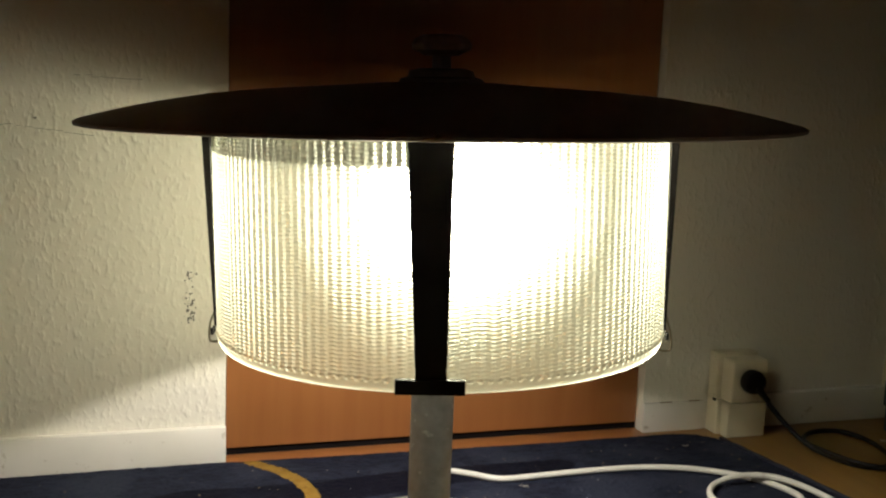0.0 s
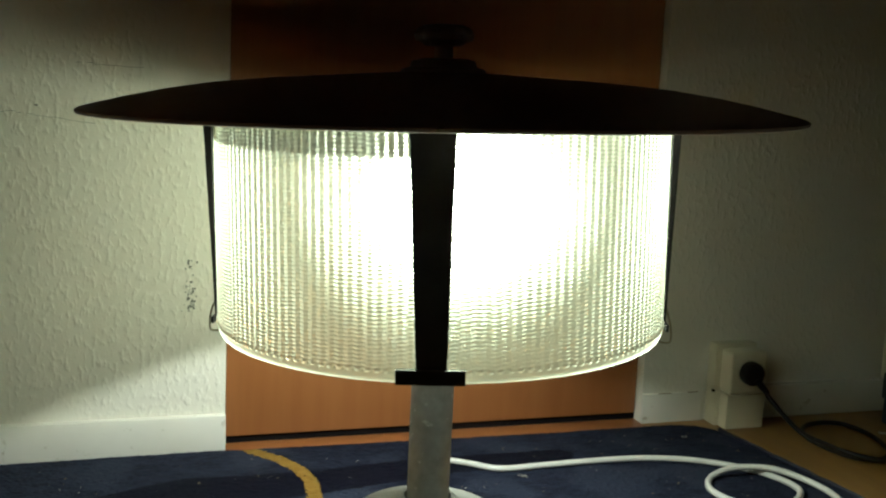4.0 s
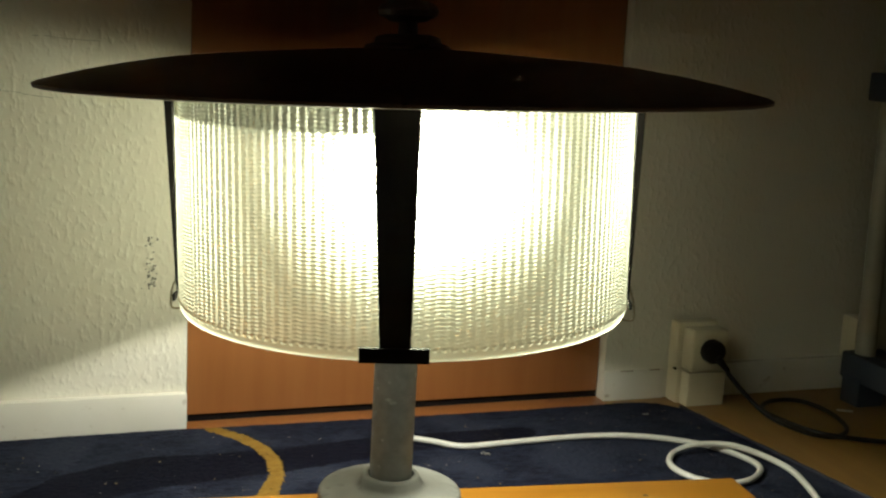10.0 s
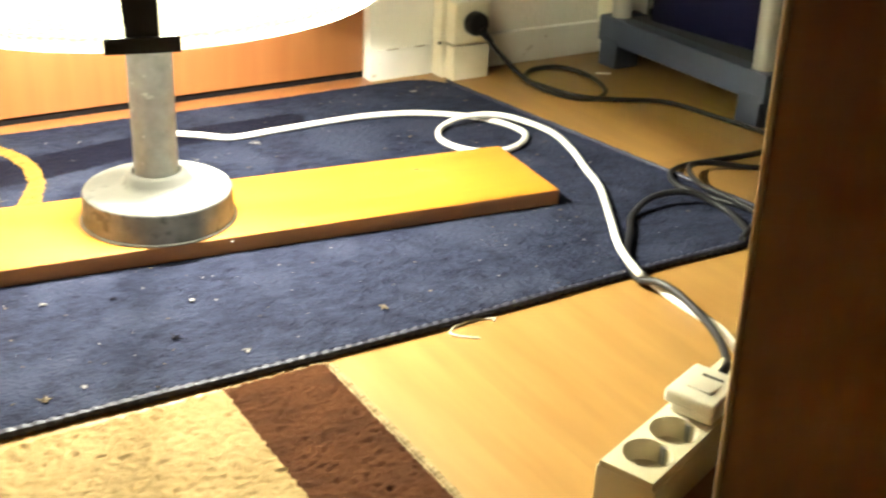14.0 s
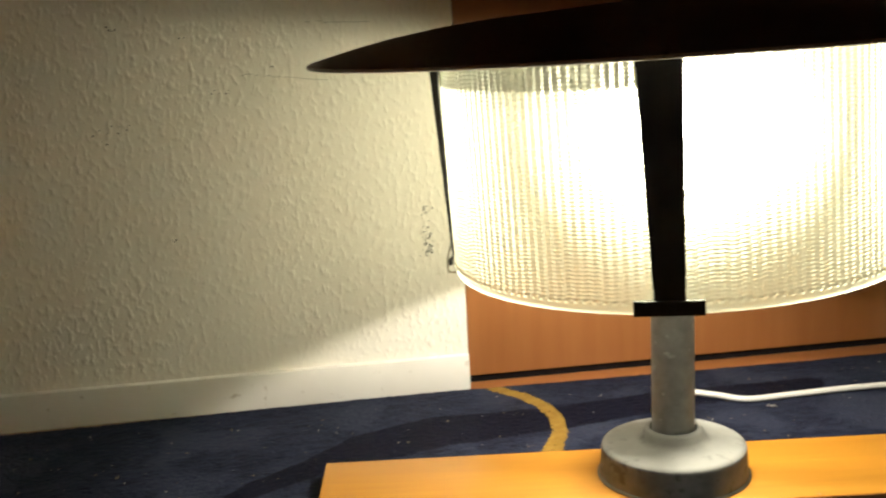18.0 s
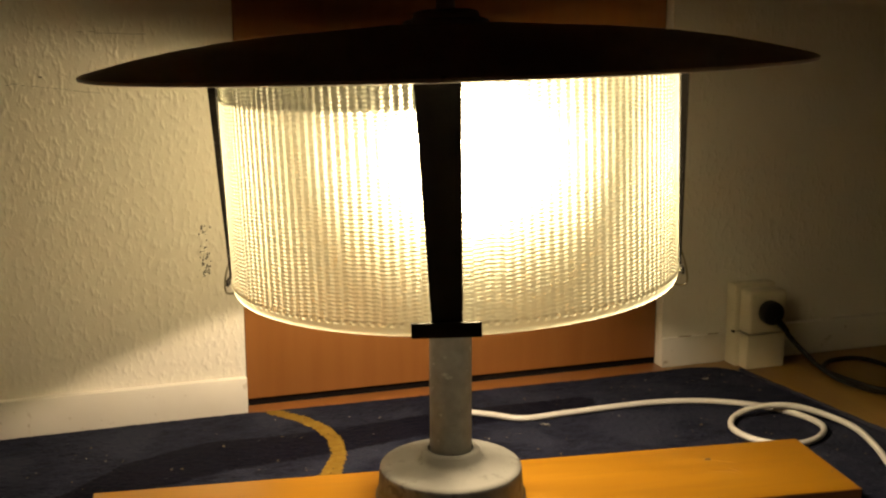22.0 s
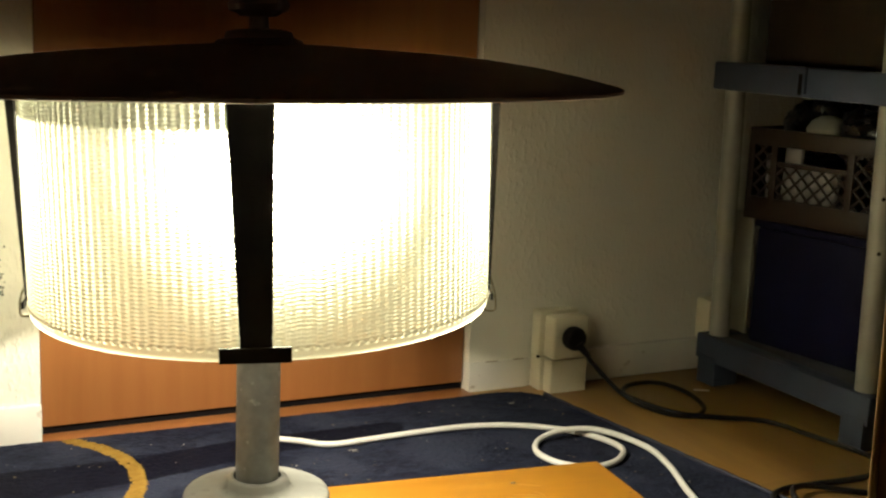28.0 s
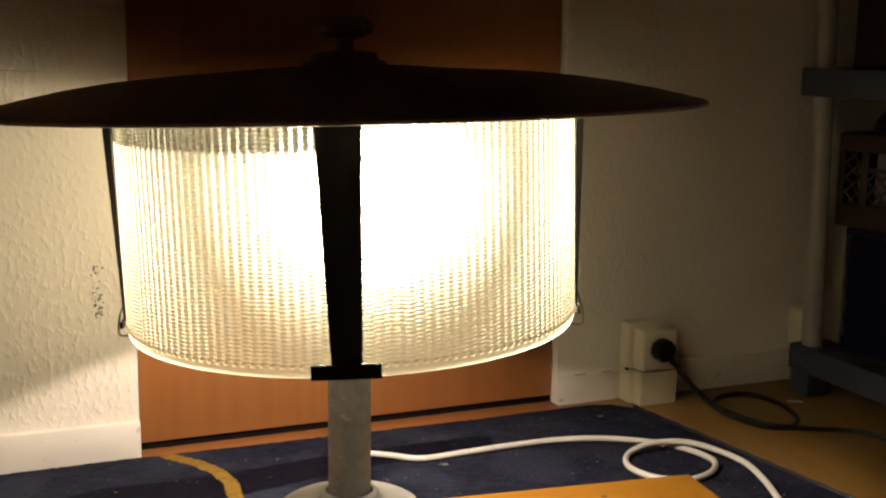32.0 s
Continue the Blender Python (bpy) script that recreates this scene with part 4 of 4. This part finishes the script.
# ---- plastic shelf rack ----
RX, RY0, RY1, RD = 1.330, 1.214, 1.543, 0.30
rack = thing("shelf_rack", RX, (RY0 + RY1) / 2, 0.0, 0, "plastic shelf rack with blue shelves and pale grey posts", "shelf rack")
HW = (RY1 - RY0) / 2


def lean(z):
    """The rack leans a little towards the wall."""
    return -0.010 + 0.030 * z


for sx in (0, 1):
    for sy in (-1, 1):
        px, py = sx * RD, sy * HW
        post = part("post", lathe([(0.0, 0.078), (0.0165, 0.078), (0.0165, 0.98), (0.0, 0.98)], 20, m=pose(px, py - 0.010, 0, -1.72, 0, 0)), TUBE, rack)
        part("foot", block(px - 0.026, px + 0.026, py - 0.033, py + 0.012, 0.0, 0.05, 0.004), BLUE_PLASTIC, rack)
        if sx == 0 and sy == -1:
            for z in (0.296, 0.374, 0.451, 0.610):
                part("post_hole", lathe([(0.0, 0.0), (0.003, 0.0), (0.003, 0.001), (0.0, 0.001)], 10, m=pose(px - 0.0166 * math.cos(0.85), py + lean(z) + 0.001 - 0.0166 * math.sin(0.85), z - 0.007, 0, -90, math.degrees(0.85))), DARK, post)


def shelf(z0, z1):
    bm = bmesh.new()
    y0, y1 = -HW + lean(z0) - 0.030, HW + lean(z0) + 0.030
    block(-0.024, 0.010, y0, y1, z0, z1, 0.004, 2, bm)
    block(RD - 0.010, RD + 0.024, y0, y1, z0, z1, 0.004, 2, bm)
    block(-0.010, RD + 0.010, y0, y0 + 0.024, z0, z1, 0.004, 2, bm)
    block(-0.010, RD + 0.010, y1 - 0.024, y1, z0, z1, 0.004, 2, bm)
    return bm


for z0, z1 in ((0.040, 0.084), (0.497, 0.543), (0.955, 1.0)):
    sh = part("shelf_frame", shelf(z0, z1), BLUE_PLASTIC, rack)
    part("shelf_deck", block(0.008, RD - 0.008, -HW - 0.016 + lean(z0), HW + 0.016 + lean(z0), z1 - 0.012, z1 - 0.004), SHELF_TOP, sh, "dusty ribbed deck")
    if 0.3 < z0 < 0.9:
        part("lip_clip", block(-0.0285, -0.023, -0.016, 0.002, z0 + 0.006, z1 + 0.001, 0.001), BLUE_PLASTIC, sh)
        part("clip_slot", block(-0.0292, -0.0280, -0.011, -0.003, z0 + 0.004, z1 - 0.010), DARK, sh, "dark slot in the shelf edge")

# things on the rack
bin_box = thing("storage_box", RX + 0.172, 1.382, 0.081, 8, "dark navy plastic storage box on the lowest shelf", "storage box")
part("box_shell", block(-0.125, 0.125, -0.135, 0.135, 0.0, 0.196, 0.008), NAVY_BOX, bin_box)
part("box_rim", block(-0.130, 0.130, -0.139, 0.139, 0.196, 0.209, 0.004), NAVY_BOX, bin_box)
whole("white_board", block(RX + 0.050, RX + 0.057, 1.530, 1.574, 0.083, 0.292, 0.001), TUBE, "grey board leaning beside the navy box", "board")

crate = thing("bottle_crate", RX + 0.156, 1.414, 0.2905, 14, "brown plastic crate with diamond lattice sides", "crate")
CW, CD, CH = 0.134, 0.110, 0.150
part("crate_floor", block(-CD, CD, -CW, CW, 0.0, 0.012, 0.002), CRATE, crate)
for s in (-1, 1):
    part("end_wall", block(-CD, CD, s * CW - 0.004, s * CW + 0.004, 0.0, CH, 0.002), CRATE, crate)
part("back_wall", block(CD - 0.004, CD + 0.004, -CW, CW, 0.0, CH, 0.002), CRATE, crate)
front = bmesh.new()
block(-CD - 0.006, -CD + 0.004, -CW, CW, 0.0, 0.038, 0.002, 2, front)
block(-CD - 0.006, -CD + 0.004, -CW, CW, CH - 0.028, CH, 0.002, 2, front)
for y in (-CW + 0.006, -0.051, 0.085, CW - 0.006):
    block(-CD - 0.006, -CD + 0.004, y - 0.006, y + 0.006, 0.02, CH - 0.02, 0.001, 2, front)
block(-CD - 0.004, -CD + 0.003, -0.051, 0.085, 0.090, 0.098, 0.001, 2, front)
part("front_frame", front, CRATE, crate)
for y0, y1, z1 in ((-0.046, 0.080, 0.092), (0.091, CW - 0.012, CH - 0.028), (-CW + 0.012, -0.057, CH - 0.028)):
    lat = bmesh.new()
    z0, step = 0.038, 0.0235
    for slope in (1, -1):
        k = y0 - (z1 - z0) if slope > 0 else y0
        while k < (y1 if slope > 0 else y1 + (z1 - z0)):
            lo_t, hi_t = 0.0, z1 - z0
            if slope > 0:
                lo_t, hi_t = max(lo_t, y0 - k), min(hi_t, y1 - k)
            else:
                lo_t, hi_t = max(lo_t, k - y1), min(hi_t, k - y0)
            if hi_t - lo_t > 0.004:
                tube([(-CD - 0.002, k + slope * lo_t, z0 + lo_t), (-CD - 0.002, k + slope * hi_t, z0 + hi_t)], 0.0023, 5, 0, lat)
            k += step
    part("lattice", lat, CRATE, crate)
for dy, dz, w, h, tilt in ((0.020, 0.013, 0.052, 0.082, 8), (0.066, 0.013, 0.018, 0.118, 3), (0.112, 0.013, 0.018, 0.092, -4)):
    whole("paper_bag", block(-0.004, 0.004, -w, w, 0.0, h, 0.002, 2, m=pose(RX + 0.148 - CD + 0.03, 1.408 + dy, 0.2905 + dz, 0, tilt, 0)), PAPER, "crumpled white paper bag inside the crate", "paper bag", "bags in the crate")
# a rounded pale lid in the crate, turned as one small solid
whole("plastic_bowl", lathe([(0.0, 0.0), (0.018, 0.003), (0.028, 0.014), (0.030, 0.026), (0.022, 0.040), (0.010, 0.047), (0.0, 0.048)], 24, m=pose(RX + 0.075, 1.408, 0.420) @ Matrix.Diagonal((1.15, 1.15, 1.0, 1))), TUBE, "rounded pale plastic lid showing above the crate rim", "bowl")
def crumpled(size, seed):
    """A slack, creased bag."""
    bm = bmesh.new()
    bmesh.ops.create_icosphere(bm, subdivisions=4, radius=1)
    for v in bm.verts:
        d = v.co.normalized()
        fold = 0.22 * abs(noise.noise(d * 2.6 + Vector((seed, 0, 0)))) + 0.10 * abs(noise.noise(d * 6.0 + Vector((0, seed, 0))))
        v.co = Vector((d.x * size[0], d.y * size[1], d.z * size[2])) * (1.1 - 1.3 * fold)
    return bm


for seed, dy, dz, size in ((3, 0.072, 0.148, (0.075, 0.070, 0.056)), (7, -0.055, 0.146, (0.085, 0.080, 0.060))):
    bag = whole("plastic_bag", crumpled(size, seed), BAG, "slack black plastic bag lying in the crate", "plastic bag", "bags in the crate")
    bag.location = (RX + 0.150, 1.408 + dy, 0.2905 + dz)
dark_box = thing("carton", RX + 0.16, 1.372, 0.540, 0, "dark brown carton on the upper shelf", "carton")
part("carton_body", block(-0.12, 0.12, -0.128, 0.158, 0.0, 0.30, 0.003), CARTON, dark_box)
part("carton_flap", block(-0.123, -0.1195, -0.126, 0.156, 0.235, 0.299, 0.001), CARTON, dark_box)

whole("paper_scrap", slab([(1.262, 1.505), (1.285, 1.494), (1.288, 1.500), (1.266, 1.512)], 0.0, 0.0012), WHITE_PLASTIC, "scrap of white paper by the rack foot", "paper scrap")

# ---- tall cupboards at the sides ----
cupboard = thing("wardrobe", 0.550, 0.478, -0.012, 0, "dark brown laminate cabinet side with a pale lamp-lit edge band", "cabinet")
cupboard.matrix_basis = Matrix.Translation((0.549, 0.4788, -0.003)) @ Matrix.Rotation(radians(-1.2), 4, Vector((0.75, 0.66, 0))) @ pose(0, 0, 0, 0, 0, -48.7)
part("side_panel", block(0.0030, 0.150, 0.0, 0.019, 0.0, 2.0, 0.0006), BEECH, cupboard)
# the edge's pale colour stands for lamplight caught along the arris
part("edge_band", block(-0.0008, 0.0040, -0.0014, 0.0194, 0.0, 2.0, 0.0021, 3), BEECH_LIT_EDGE, cupboard, "edge band, lamp highlight in its pale colour")
part("groove", block(0.148, 0.170, 0.010, 0.019, 0.0, 2.0), DARK, cupboard, "dark joint between the panels")
part("front_panel", block(0.163, 0.60, 0.002, 0.019, 0.0, 2.0, 0.002), BEECH, cupboard)
closet = thing("closet", -0.537, 1.0, 0.0, 0, "orange-brown beech veneer closet side against the wall", "closet")
part("closet_side", block(0.0, 0.019, -0.75, 0.606, 0.0, 2.0, 0.001), BEECH, closet)
part("hinge", lathe([(0.0, 0.0), (0.004, 0.0), (0.004, 0.012), (0.0, 0.012)], 12, m=pose(0.021, 0.598, 0.328)), STEEL, closet, "small steel hinge pin")

# scuff marks on the wall beside the lamp
scuff = bmesh.new()
rnd = random.Random(8)
for _ in range(46):
    z = rnd.uniform(0.203, 0.275)
    x = 0.186 + 0.10 * (0.235 - z) * 0.12 + rnd.gauss(0, 0.0045)
    s = rnd.uniform(0.0006, 0.0019)
    bmesh.ops.create_icosphere(scuff, subdivisions=1, radius=1, matrix=Matrix.Translation((x, WALL_Y - 0.0004, z)) @ Matrix.Diagonal((s, 0.0008, s * 1.3, 1)))
whole("scuff_marks", scuff, SCUFF, "grey scuff marks on the woodchip wall", "scuff marks", kind="stuff")

# small dark pits and knocks in the paint
pits = bmesh.new()
rnd = random.Random(21)
for cx, cz, spread, count in ((-0.238, 0.405, 0.016, 12), (-0.086, 0.453, 0.007, 7), (-0.128, 0.527, 0.003, 3), (-0.437, 0.533, 0.006, 5), (-0.214, 0.544, 0.004, 4), (-0.012, 0.482, 0.003, 2), (-0.165, 0.254, 0.004, 3)):
    for _ in range(count):
        r = rnd.uniform(0.0005, 0.0014)
        bmesh.ops.create_icosphere(pits, subdivisions=1, radius=1, matrix=Matrix.Translation((cx + rnd.gauss(0, spread), WALL_Y - 0.0003, cz + rnd.gauss(0, spread * 0.4))) @ Matrix.Diagonal((r * 1.5, 0.0007, r, 1)))
for x0, x1, z0, z1 in ((-0.055, 0.060, 0.4735, 0.4600), (0.036, 0.130, 0.5385, 0.5330)):
    x = x0
    while x < x1:
        w = rnd.uniform(0.004, 0.013)
        z = z0 + (z1 - z0) * (x - x0) / (x1 - x0) + rnd.gauss(0, 0.0008)
        block(x, x + w, WALL_Y - 0.0005, WALL_Y + 0.0005, z - 0.0003, z + 0.0003, 0.0, 2, pits)
        x += w + rnd.choice((0.001, 0.003, 0.008))
whole("paint_knocks", pits, SCUFF, "small grey knocks and hairline cracks in the painted woodchip wall", "paint knocks", kind="stuff")

# ---- laminate planks ----
floor_ob = bpy.data.objects["floor"]
PW, PL = 0.193, 1.28
plank_meshes = {}


def plank_of(length):
    """One plank mesh for each length in use."""
    key = round(length, 3)
    if key not in plank_meshes:
        plank_meshes[key] = mesh_of("plank", block(-PW / 2, PW / 2, -length / 2, length / 2, -0.004, 0.0), LAMINATE)
    return plank_meshes[key]


x, col = ROOM_L + 0.05, 0
while x < ROOM_R + 0.05:
    y = ROOM_BACK - 0.5 * PL + (0.43 * col % PL) - 0.6
    while y - PL / 2 < 1.66:
        y0, y1 = max(y - PL / 2, ROOM_BACK), min(y + PL / 2, 1.66)
        if y1 - y0 > 0.02:
            p = new("plank", plank_of(y1 - y0))
            p.parent = floor_ob
            p.location = (x, (y0 + y1) / 2, 0.0)
        y += PL
    x += PW
    col += 1
